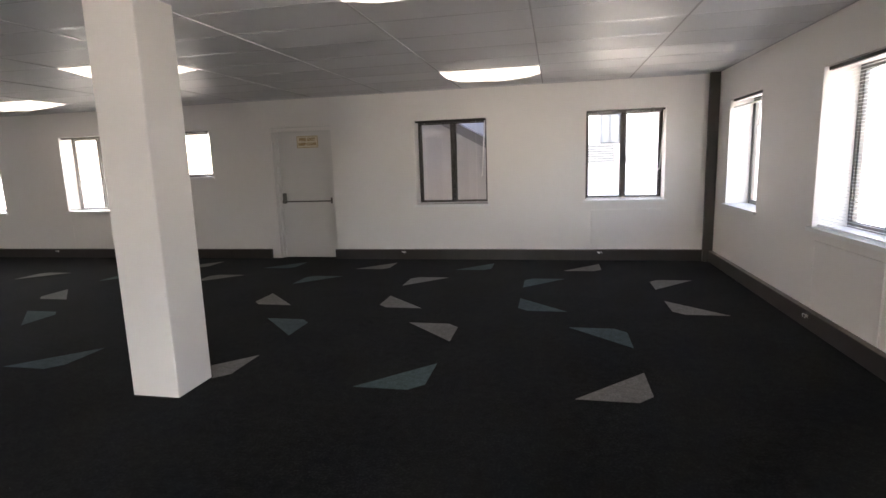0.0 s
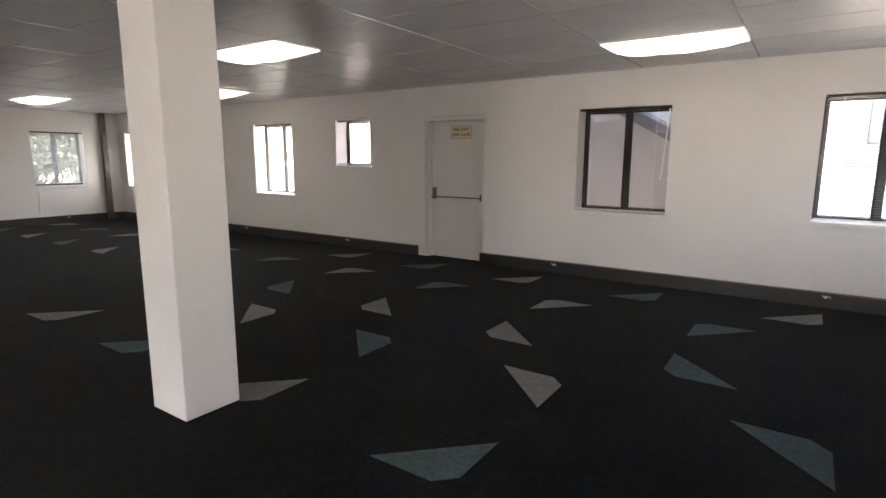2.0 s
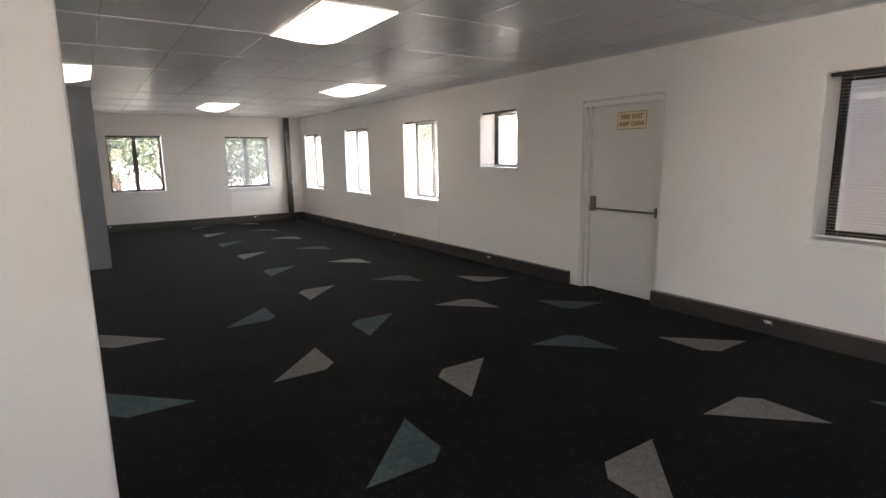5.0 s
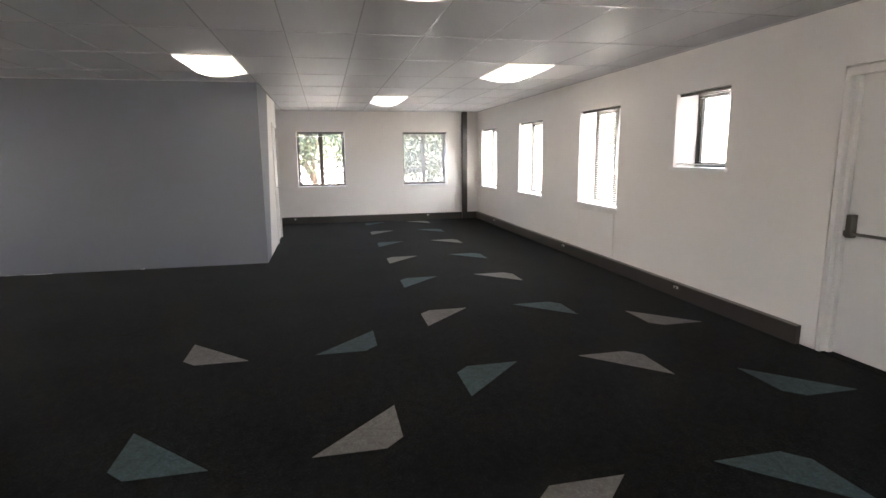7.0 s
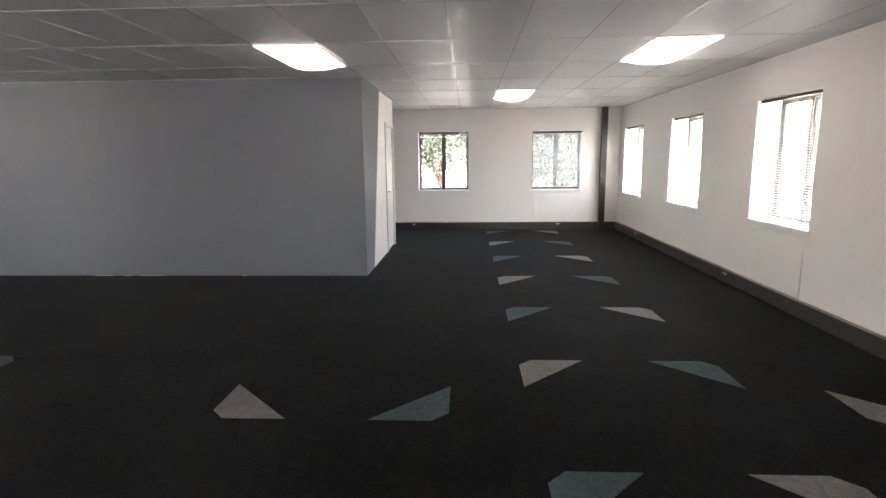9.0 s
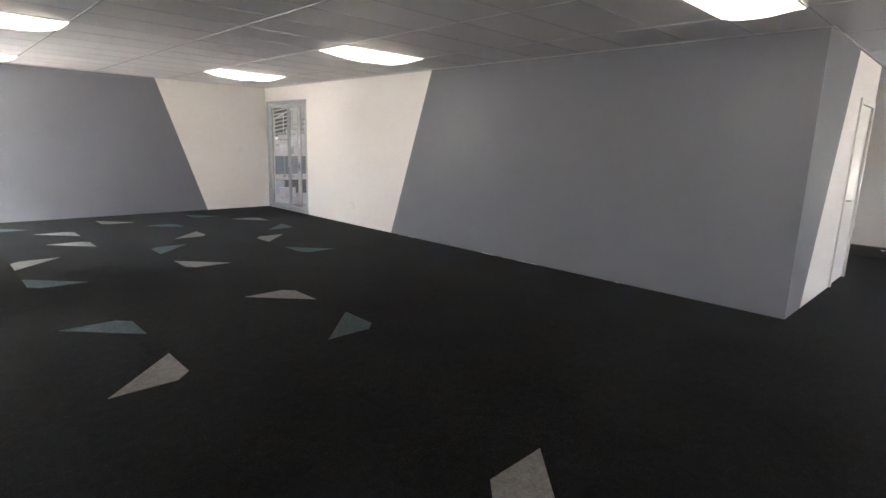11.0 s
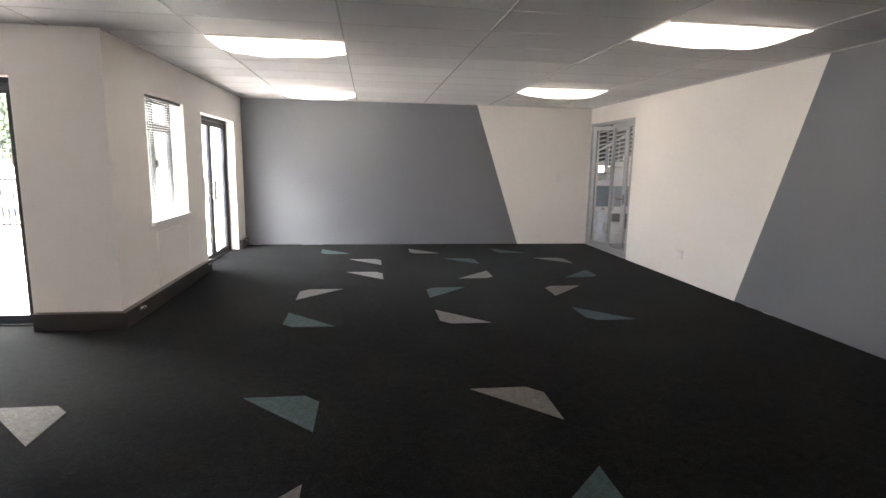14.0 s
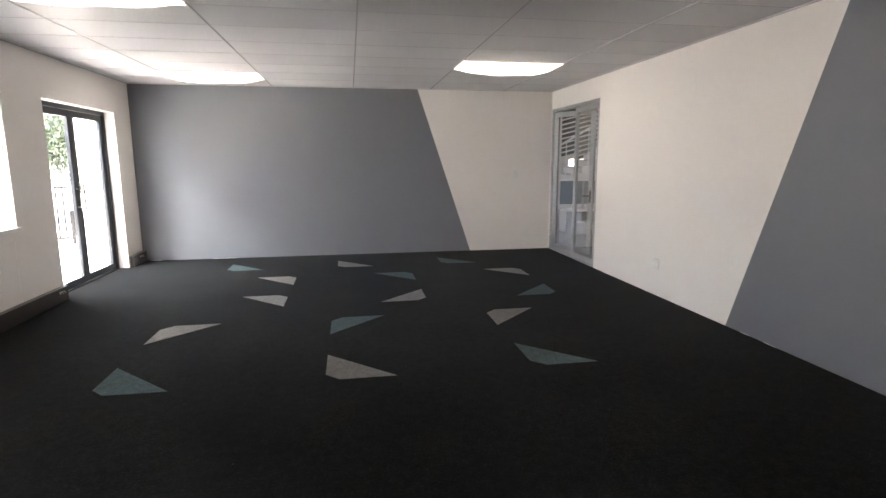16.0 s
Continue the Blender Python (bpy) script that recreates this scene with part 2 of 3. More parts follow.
def wall_mesh(u0, u1, z0, z1, thick, holes):
    """A wall along u with its inner face at v=0 and its back at v=thick; holes (u0, u1, z0, z1) go through it."""
    us = sorted({u0, u1, *[h[0] for h in holes], *[h[1] for h in holes]})
    zs = sorted({z0, z1, *[h[2] for h in holes], *[h[3] for h in holes]})
    us, zs = [u for u in us if u0 <= u <= u1], [z for z in zs if z0 <= z <= z1]

    def full(i, k):
        if not (0 <= i < len(us) - 1 and 0 <= k < len(zs) - 1):
            return False
        uc, zc = (us[i] + us[i + 1]) / 2, (zs[k] + zs[k + 1]) / 2
        return not any(h[0] < uc < h[1] and h[2] < zc < h[3] for h in holes)
    bm = bmesh.new()

    def quad(*p):
        bm.faces.new([bm.verts.new(q) for q in p])
    for i in range(len(us) - 1):
        for k in range(len(zs) - 1):
            if not full(i, k):
                continue
            a, b, c, d = us[i], us[i + 1], zs[k], zs[k + 1]
            quad((a, 0, c), (b, 0, c), (b, 0, d), (a, 0, d))
            quad((a, thick, c), (a, thick, d), (b, thick, d), (b, thick, c))
            if not full(i - 1, k):
                quad((a, 0, c), (a, 0, d), (a, thick, d), (a, thick, c))
            if not full(i + 1, k):
                quad((b, 0, c), (b, thick, c), (b, thick, d), (b, 0, d))
            if not full(i, k - 1):
                quad((a, 0, c), (a, thick, c), (b, thick, c), (b, 0, c))
            if not full(i, k + 1):
                quad((a, 0, d), (b, 0, d), (b, thick, d), (a, thick, d))
    bmesh.ops.remove_doubles(bm, verts=bm.verts[:], dist=0.0005)
    return bm


def facing(x, y, side):
    """Pose of a wall: local x along it, local y out of the room; side names the way out."""
    return pose(x, y, 0, 0, 0, {"n": 0, "e": -90, "s": 180, "w": 90}[side])


# ---- the setting ----
TOP = H + 0.045
floor_bm = boxes((XW, XE, YP, YN, -0.12, 0.0), (XB - 0.02, XS, YS, YP, -0.12, 0.0), (XS, XS + 0.17, -5.56, -3.83, -0.12, -0.001), (-1.385, 1.40, YP - 0.13, YP, -0.12, -0.001))
floor = solid("floor", floor_bm, [CARPET], "black carpet-tile floor with scattered grey and teal inlays", "floor")

# windows of each wall: centre along the wall, width, sill, head
NORTH = [(-0.72, 1.11, 0.85, 2.13), (1.81, 1.08, 0.875, 2.155), (-5.18, 0.78, 1.38, 2.145), (-7.24, 1.10, 0.83, 2.14), (-9.75, 1.14, 0.82, 2.125), (-12.27, 1.14, 0.81, 2.12)]
EAST = [(7.565, 1.08, 0.85, 2.16), (5.13, 1.13, 0.85, 2.17)]
WEST = [(4.935, 1.08, 0.85, 2.10), (7.375, 1.07, 0.85, 2.09)]
GARDEN = (-2.585, 1.13, 0.86, 2.155)
FIRE = (-3.67, -2.635, 0.0, 2.13)
TERRACE_DOOR = (-5.56, -3.83, 0.0, 2.12)
PORCH_DOOR = (-1.385, 1.40, 0.0, 2.165)
LOBBY_DOOR = (-6.072, -4.365, 0.0, 2.28)
BLOCK_DOOR = (-11.15, -10.33, 0.0, 2.10)
ROOT = "off-white painted plaster wall of the office"


def wall(name, m, u0, u1, thick, holes, label=ROOT, mat=None, z1=None):
    ob = solid(name, wall_mesh(u0, u1, 0.0, z1 or TOP, thick, holes), [mat or WALL], label, "wall")
    ob.matrix_world = m
    return ob


def slot(c, w, a, b):
    return (c - w / 2, c + w / 2, a, b)


wall("wall_north", facing(0, YN, "n"), XW - 0.36, XE + 0.36, 0.36, [slot(*w) for w in NORTH] + [FIRE], "off-white painted plaster wall with a row of windows")
wall("wall_east", facing(XE, 0, "e"), -YN, -(YP - 0.28), 0.36, [slot(-c, w, a, b) for c, w, a, b in EAST], "off-white plaster end wall with two windows")
wall("wall_west", facing(XW, 0, "w"), 0.0, YN, 0.36, [slot(*w) for w in WEST], "off-white plaster end wall with two tree-facing windows")
wall("wall_porch", facing(0, YP, "s"), -XE, -(XS + 0.28), 0.28, [(-PORCH_DOOR[1], -PORCH_DOOR[0], 0.0, PORCH_DOOR[3])], "off-white plaster wall beside a glazed door")
wall("wall_garden", facing(XS, 0, "e"), -YP, -(YS - 0.2), 0.28, [slot(-GARDEN[0], *GARDEN[1:]), (-TERRACE_DOOR[1], -TERRACE_DOOR[0], 0.0, TERRACE_DOOR[3])], "off-white plaster wall with a window and a glazed door")


def painted(name, m, u0, u1, thick, holes, top, bottom, grey_low, label):
    """A wall with the feature paint on one side of a slanting line, from u=top at the ceiling to u=bottom at the floor."""
    bm = wall_mesh(u0, u1, 0.0, TOP, thick, holes)
    along = Vector((top - bottom, 0, H)).normalized()
    normal = along.cross(Vector((0, 1, 0)))
    bmesh.ops.bisect_plane(bm, geom=bm.verts[:] + bm.edges[:] + bm.faces[:], plane_co=(bottom, 0, 0), plane_no=normal)
    for f in bm.faces:
        c = f.calc_center_median()
        line = bottom + (top - bottom) * c.z / H
        deep = c.y > 0.01 and u0 + 0.01 < c.x < u1 - 0.01
        f.material_index = 1 if (c.x < line) == grey_low and not deep else 0
    ob = solid(name, bm, [WALL, GREY], label, "wall")
    ob.matrix_world = m
    return ob


painted("wall_partition", facing(XB, 0, "w"), YS, YB, 0.18, [LOBBY_DOOR], -0.77, -1.69, False, "partition wall painted blue-grey and white along a slant")
painted("wall_block_north", facing(0, YB, "s"), -XB + 0.18, -XBW, 0.18, [(-BLOCK_DOOR[1], -BLOCK_DOOR[0], 0.0, BLOCK_DOOR[3])], 9.86, 9.02, True, "short partition painted blue-grey and white with a door")
painted("wall_south", facing(0, YS, "s"), -XS, -XB + 0.18, 0.2, [], 6.27, 7.12, True, "end wall painted blue-grey and white along a slant")
wall("wall_block_west", facing(XBW, 0, "e"), -(YB - 0.18), 0.0, 0.12, [], "white partition wall behind the painted block")
wall("wall_passage_end", facing(0, 0, "s"), -XBW, -XW, 0.12, [], "white wall closing the side passage")

# roof is out of view; its overhangs are added to keep sun off the openings
roof = solid("roof", boxes((XW - 0.42, XE + 0.42, YP - 0.42, YN + 0.85, TOP + 0.12, TOP + 0.34), (-14.4, XB, -13.6, -3.3, TOP + 2.3, TOP + 2.5), (XB - 0.17, XS + 0.42, YS - 0.4, YP - 0.42, TOP + 0.12, TOP + 0.34)), [RENDER], "unseen flat roof slab with overhangs added to shade the windows", "roof")

# lamps of the ceiling grid: the cell's lower corner in grid steps from (GX, GY)
CELLS = [(-1, -1), (-1, 5), (-1, -8), (-1, -14), (2, 2), (2, -4), (2, -10), (2, -16), (-4, 3), (5, 5), (5, -1)]
ROOMS = [(XW, XE, YP, YN), (XB, XS, YS, YP)]
ceil_bm = bmesh.new()
bars_bm = bmesh.new()
rng = random.Random(4)
for i in range(-6, 9):
    for j in range(-18, 9):
        if (i, j) in CELLS:
            continue
        for rx0, rx1, ry0, ry1 in ROOMS:
            x0, x1 = max(GX + i * CX, rx0), min(GX + (i + 1) * CX, rx1)
            y0, y1 = max(GY + j * CY, ry0), min(GY + (j + 1) * CY, ry1)
            if x1 - x0 < 0.01 or y1 - y0 < 0.01:
                continue
            q = [ceil_bm.verts.new((x, y, H + 0.0075 + rng.uniform(-0.001, 0.001))) for x, y in ((x0, y0), (x0, y1), (x1, y1), (x1, y0))]
            ceil_bm.faces.new(q)
for rx0, rx1, ry0, ry1 in ROOMS:
    for i in range(-6, 9):
        x = GX + i * CX
        if rx0 < x < rx1:
            box(bars_bm, x - 0.0065, x + 0.0065, ry0, ry1, H + 0.0022, H + 0.009)
    for j in range(-18, 9):
        y = GY + j * CY
        if ry0 < y < ry1:
            box(bars_bm, rx0, rx1, y - 0.0048, y + 0.0048, H + 0.0055, H + 0.009)
box(ceil_bm, XW, XE, YP, YN, H + 0.09, H + 0.13)
box(ceil_bm, XB, XS, YS, YP, H + 0.09, H + 0.13)
solid("ceiling", ceil_bm, [BOARD], "suspended ceiling of pale grey boards", "ceiling")
solid("ceiling_grid", bars_bm, [TBAR], "polished metal ceiling grid between the boards", "ceiling grid")

# wall angle along the room's edges
trim_bm = bmesh.new()
for d in ((XW, XE, YN - 0.02, YN, 0, 0), (XW, XW + 0.02, YB, YN - 0.02, 0, 0), (XE - 0.02, XE, YP, YN - 0.02, 0, 0), (XB, XB + 0.02, YS, YB, 0, 0), (XS - 0.02, XS, YS, YP, 0, 0), (XB + 0.02, XS - 0.02, YS, YS + 0.02, 0, 0), (XBW, XB, YB, YB + 0.02, 0, 0)):
    box(trim_bm, d[0], d[1], d[2], d[3], H - 0.004, H + 0.003)
solid("trim", trim_bm, [TBAR], "thin metal angle where ceiling meets wall", "trim")


def skirting(m, u0, u1):
    """Skirting duct of dark brown metal: box, lid lip and foot."""
    ob = thing("baseboard", m, "dark brown metal skirting duct along the wall", "baseboard", kind="structure")
    bm = boxes((u0, u1, -0.052, -0.002, 0.0, 0.15))
    soften(bm, 0.004)
    part("duct", bm, DUCT, ob)
    part("lid", boxes((u0 + 0.002, u1 - 0.002, -0.056, -0.001, 0.1505, 0.156)), LID_SHEEN, ob, "brown lid strip with its top-edge sheen in the colour")
    return ob


# uneven edge of white sealant at the foot of the painted partitions
bead_bm = bmesh.new()
bead_rng = random.Random(12)
for run, (x, y0, y1) in enumerate(((XB, YS + 2.0, YB), (YS, -XS + 0.1, -XB))):
    u = y0
    while u < y1 - 0.3:
        step = bead_rng.uniform(0.05, 0.5)
        w, z = bead_rng.uniform(0.0015, 0.004), bead_rng.uniform(0.002, 0.005)
        if bead_rng.random() < 0.35:
            if run == 0:
                box(bead_bm, x + 0.0005, x + w, u, u + step, 0.0, z)
            else:
                box(bead_bm, -u - step, -u, x + 0.0005, x + w, 0.0, z)
        u += step + bead_rng.uniform(0.02, 0.25)
solid("sealant_trim", bead_bm, [WHITE], "thin uneven white sealant where wall meets carpet", "trim")

N0 = facing(0, YN, "n")
skirting(N0, XW + 0.06, -3.80)
skirting(N0, -2.66, XE - 0.002)
skirting(facing(XE, 0, "e"), -(YN - 0.06), -YP)
skirting(facing(XW, 0, "w"), YB - 1.5, YN)
skirting(facing(XS, 0, "e"), -YP + 0.0, 3.80)
skirting(facing(XS, 0, "e"), 5.60, -YS)
skirting(facing(0, YP, "s"), 1.40, -XS + 0.056)
skirting(facing(0, YP, "s"), -XE, -1.42)


def riser(m):
    ob = thing("cable_riser", m, "tall dark brown metal cable duct from floor to ceiling", "cable duct", "corner risers")
    bm = boxes((-0.062, 0.062, -0.07, 0.0, 0.0, H - 0.002))
    soften(bm, 0.004)
    part("duct", bm, DUCT, ob)
    part("lid", boxes((-0.05, 0.05, -0.074, -0.0705, 0.16, H - 0.01)), DUCT, ob)


riser(pose(XE - 0.064, YN - 0.06, 0))
riser(facing(XW + 0.06, 8.32, "w"))


# ---- column ----
def column():
    ob = thing("column", pose(-1.80, 3.705, 0), "square white painted structural column standing on carpet", "column")
    bm = boxes((-0.177, 0.177, -0.177, 0.177, 0.004, TOP))
    soften(bm, 0.008, 3)
    part("shaft", bm, WALL, ob)
    part("foot_joint", boxes((-0.179, 0.179, -0.179, 0.179, 0.0, 0.008)), CARPET, ob)


column()


# ---- windows ----
def ring(x0, x1, y0, y1, z0, z1, w):
    return boxes((x0, x1, y0, y1, z0, z0 + w), (x0, x1, y0, y1, z1 - w, z1), (x0, x0 + w, y0, y1, z0 + w, z1 - w), (x1 - w, x1, y0, y1, z0 + w, z1 - w))


def pane(bm, parent):
    ob = part("pane", bm, GLASS, parent)
    ob.visible_shadow = False
    return ob


def window(number, m, w, h, label, transom=0.0, single=False, metal=None, depth=0.265):
    """An aluminium window in a deep white reveal: frame, sashes, panes and an inner sill."""
    metal = metal or BRONZE
    ob = thing("window_%d" % number, m, label, "window", kind="structure")
    y0, y1 = depth, depth + 0.06
    a = w / 2
    part("window_frame", ring(-a, a, y0, y1, 0, h, 0.03), metal, ob)
    top = h - transom if transom else h
    if transom:
        part("transom", boxes((-a + 0.03, a - 0.03, y0, y1, top - 0.025, top + 0.025)), metal, ob)
    if single:
        bays = [(-a + 0.03, a - 0.03)]
    else:
        part("mullion", boxes((-0.024, 0.024, y0 - 0.004, y1, 0.03, h - 0.03)), metal, ob)
        bays = [(-a + 0.03, -0.024), (0.024, a - 0.03)]
    for u0, u1 in bays:
        rows = [(0.03, top - 0.025), (top + 0.025, h - 0.03)] if transom else [(0.03, h - 0.03)]
        for z0, z1 in rows:
            part("sash", ring(u0 + 0.001, u1 - 0.001, y0 + 0.012, y1 - 0.012, z0 + 0.001, z1 - 0.001, 0.02), metal, ob)
            pane(boxes((u0 + 0.018, u1 - 0.018, y0 + 0.028, y0 + 0.033, z0 + 0.018, z1 - 0.018)), ob)
    if not single:
        part("catch", boxes((0.036, 0.052, y0 - 0.02, y0 + 0.01, h * 0.42, h * 0.42 + 0.09), bevel=0.003), metal, ob)
    bm = boxes((-a - 0.035, a + 0.035, -0.035, -0.0005, -0.03, 0.004), (-a + 0.001, a - 0.001, -0.0005, y0 - 0.001, -0.0, 0.004))
    part("window_sill", bm, WHITE, ob, "white painted inner sill board")
    return ob


slat_cache = {}


def blind(m, w, h, drop, label, tilt=8):
    """A venetian blind: head rail, slats, ladder cords, bottom rail and tilt wand."""
    ob = thing("venetian_blind", m, label, "blind", "window blinds")
    a = w / 2 - 0.012
    part("head_rail", boxes((-a, a, 0.03, 0.062, h - 0.032, h - 0.004), bevel=0.003), BRONZE, ob, "dark bronze head rail")
    pitch, key = 0.026, round(a, 3)
    if key not in slat_cache:
        bm = bmesh.new()
        prev = None
        for k in range(5):
            s = k / 4 - 0.5
            y, z = s * 0.02, -0.0004 * (4 * s * s)
            row = [bm.verts.new((x, y, z)) for x in (-a + 0.004, a - 0.004)]
            if prev:
                bm.faces.new((prev[0], prev[1], row[1], row[0]))
            prev = row
        bmesh.ops.solidify(bm, geom=bm.faces[:], thickness=0.0004)
        slat_cache[key] = mesh_of("slat", bm, SLAT)
    n = int((drop - 0.06) / pitch)
    for k in range(n):
        s = part("slat", slat_cache[key], SLAT, ob)
        s.matrix_basis = pose(0, 0.046, h - 0.05 - pitch * k, tilt, 0, 0)
    bottom = h - 0.05 - pitch * n
    part("bottom_rail", boxes((-a, a, 0.033, 0.059, bottom - 0.012, bottom + 0.004), bevel=0.003), SLAT, ob)
    for x in (-a * 0.72, a * 0.72):
        bm = bmesh.new()
        rod(bm, (x, 0.034, bottom), (x, 0.034, h - 0.03), 0.0008, seg=4)
        rod(bm, (x, 0.058, bottom), (x, 0.058, h - 0.03), 0.0008, seg=4)
        part("ladder_cord", bm, SLAT, ob)
    bm = bmesh.new()
    rod(bm, (a - 0.012, 0.012, h - 0.04), (a - 0.06, 0.004, h - 0.30 - drop * 0.42), 0.009, seg=8)
    rod(bm, (a - 0.06, 0.004, h - 0.30 - drop * 0.42), (a - 0.075, 0.004, h - 0.33 - drop * 0.42), 0.012, 0.007, seg=8)
    part("tilt_wand", bm, WHITE, ob, "white plastic tilt wand")
    return ob


NAMES = ["bronze two-pane window looking onto a stairwell", "bronze two-pane window looking onto a pale building", "small single-pane window beside the fire exit"] + ["bronze two-pane window, frame lightened for glare, in a deep white reveal"] * 3
num = 1
for k, (c, w, a, b) in enumerate(NORTH):
    m = pose(c, YN, a)
    window(num, m, w, b - a, NAMES[k], single=(k == 2), metal=PALE_BRONZE if k > 2 else BRONZE)
    num += 1
    if k in (0, 1, 2, 3, 4, 5):
        blind(m, w, b - a, b - a - 0.01, "white venetian blind lowered with slats open", 8 if k > 2 else 0)
    else:
        blind(m, w, b - a, 0.12, "white venetian blind drawn up under its rail", 0)
for k, (c, w, a, b) in enumerate(EAST):
    m = pose(XE, c, a, 0, 0, -90)
    window(num, m, w, b - a, "bronze two-pane window flooded with daylight, frame lightened for glare", metal=PALE_BRONZE)
    num += 1
    blind(m, w, b - a, b - a - 0.01 if k else 0.12, "white venetian blind lowered with slats open" if k else "white venetian blind drawn up under its rail", 0)
for k, (c, w, a, b) in enumerate(WEST):
    m = pose(XW, c, a, 0, 0, 90)
    window(num, m, w, b - a, "bronze two-pane window looking onto trees, frame lightened for glare", metal=PALE_BRONZE)
    num += 1
    blind(m, w, b - a, b - a - 0.05 if k else 0.12, "white venetian blind lowered with slats half closed" if k else "white venetian blind drawn up under its rail", -30 if k else 4)
m = pose(XS, GARDEN[0], GARDEN[2], 0, 0, -90)
window(num, m, GARDEN[1], GARDEN[3] - GARDEN[2], "charcoal window with top lights in a white reveal", transom=0.30, metal=CHAR, depth=0.155)
blind(m, GARDEN[1], GARDEN[3] - GARDEN[2], GARDEN[3] - GARDEN[2] - 0.02, "white venetian blind lowered with slats open", 0)


# ---- flush panels under windows ----
def cover_panel(m, w):
    ob = thing("cover_panel", m, "off-white board closing an old air-conditioner opening", "wall panel", "cover panels")
    bm = boxes((-w / 2, w / 2, -0.012, -0.0005, 0.165, 0.735))
    soften(bm, 0.003)
    part("board", bm, WALL, ob)
    for x0, x1, z0, z1 in ((-w / 2 - 0.012, -w / 2 - 0.0005, 0.165, 0.747), (w / 2 + 0.0005, w / 2 + 0.012, 0.165, 0.747), (-w / 2, w / 2, 0.7355, 0.747)):
        part("edge_bead", boxes((x0, x1, -0.014, -0.0005, z0, z1)), WALL, ob)


cover_panel(pose(1.83, YN, 0), 0.95)
cover_panel(pose(-7.23, YN, 0), 0.99)
cover_panel(pose(XW, 7.38, 0, 0, 0, 90), 0.98)
cover_panel(pose(XS, -2.59, 0, 0, 0, -90), 0.95)
cover_panel(pose(XE, 5.10, 0, 0, 0, -90), 0.98)


# ---- doors ----
def fire_door():
    c, w, h = (FIRE[0] + FIRE[1]) / 2, FIRE[1] - FIRE[0], FIRE[3]
    ob = thing("door_1", pose(c, YN, 0), "closed white fire exit door with a push bar", "door", kind="structure")
    a = w / 2
    bm = boxes((-a + 0.001, -a + 0.05, 0.03, 0.16, 0, h - 0.001), (a - 0.05, a - 0.001, 0.03, 0.16, 0, h - 0.001), (-a + 0.05, a - 0.05, 0.03, 0.16, h - 0.05, h - 0.001),
               (-a + 0.05, -a + 0.066, 0.085, 0.16, 0, h - 0.05), (a - 0.066, a - 0.05, 0.085, 0.16, 0, h - 0.05))
    part("door_frame", bm, DOOR, ob)
    part("door_header", boxes((-a + 0.012, a - 0.002, -0.004, 0.0295, h - 0.07, h - 0.016), bevel=0.002), WALL, ob, "white painted head board")
    part("door_stop", boxes((-a + 0.012, -a + 0.05, -0.004, 0.0295, 0.0, h - 0.0705), (-a + 0.0505, -a + 0.082, 0.04, 0.084, 0.001, h - 0.0525), bevel=0.002), DOOR, ob)
    part("door_leaf", boxes((-a + 0.07, a - 0.053, 0.088, 0.13, 0.006, h - 0.054), bevel=0.002), DOOR, ob)
    part("backing", boxes((-a + 0.002, a - 0.002, 0.17, 0.2, 0.001, h - 0.002)), DOOR, ob)
    part("push_bar", boxes((-a + 0.16, a - 0.05, 0.03, 0.052, 0.925, 0.947), bevel=0.008), BAR, ob, "dull grey metal push bar")
    part("latch_case", boxes((-a + 0.108, -a + 0.155, 0.03, 0.087, 0.905, 1.075), (-a + 0.1, -a + 0.165, 0.024, 0.06, 0.915, 0.958), bevel=0.006), BAR, ob)
    part("pivot_case", boxes((a - 0.085, a - 0.056, 0.03, 0.087, 0.895, 0.99), bevel=0.005), BAR, ob)
    part("threshold", boxes((-a + 0.001, a - 0.001, 0.0, 0.16, 0.0, 0.004)), CARPET, ob)
    for z in (0.25, 1.05, 1.85):
        bm = bmesh.new()
        rod(bm, (a - 0.05, 0.082, z - 0.05), (a - 0.05, 0.082, z + 0.05), 0.007)
        part("hinge", bm, STEEL, ob)


fire_door()


def text_mesh(body, size, m, material, parent, extrude=0.0006):
    cu = bpy.data.curves.new("lettering", "FONT")
    cu.offset = 0.0024
    cu.body, cu.size, cu.extrude, cu.align_x, cu.align_y = body, size, extrude, "CENTER", "CENTER"
    tmp = bpy.data.objects.new("lettering_tmp", cu)
    scene.collection.objects.link(tmp)
    bpy.context.view_layer.update()
    me = bpy.data.meshes.new_from_object(tmp.evaluated_get(bpy.context.evaluated_depsgraph_get()))
    bpy.data.objects.remove(tmp)
    me.materials.clear()
    me.materials.append(material)
    ob = part("lettering", me, material, parent)
    ob.matrix_basis = m
    return ob


def fire_sign():
    ob = thing("fire_exit_sign", pose(-3.08, YN + 0.087, 1.795), "cream sign with amber letters on the fire door", "sign")
    part("plate", boxes((-0.185, 0.185, -0.004, 0, 0, 0.192), bevel=0.001), SIGN, ob)
    part("border", ring(-0.18, 0.18, -0.0052, -0.004, 0.005, 0.187, 0.006), INK, ob, "thin amber border line")
    text_mesh("FIRE EXIT", 0.067, pose(0, -0.0046, 0.132, 90), INK, ob)
    text_mesh("KEEP CLEAR", 0.057, pose(0, -0.0046, 0.06, 90), INK, ob)


fire_sign()


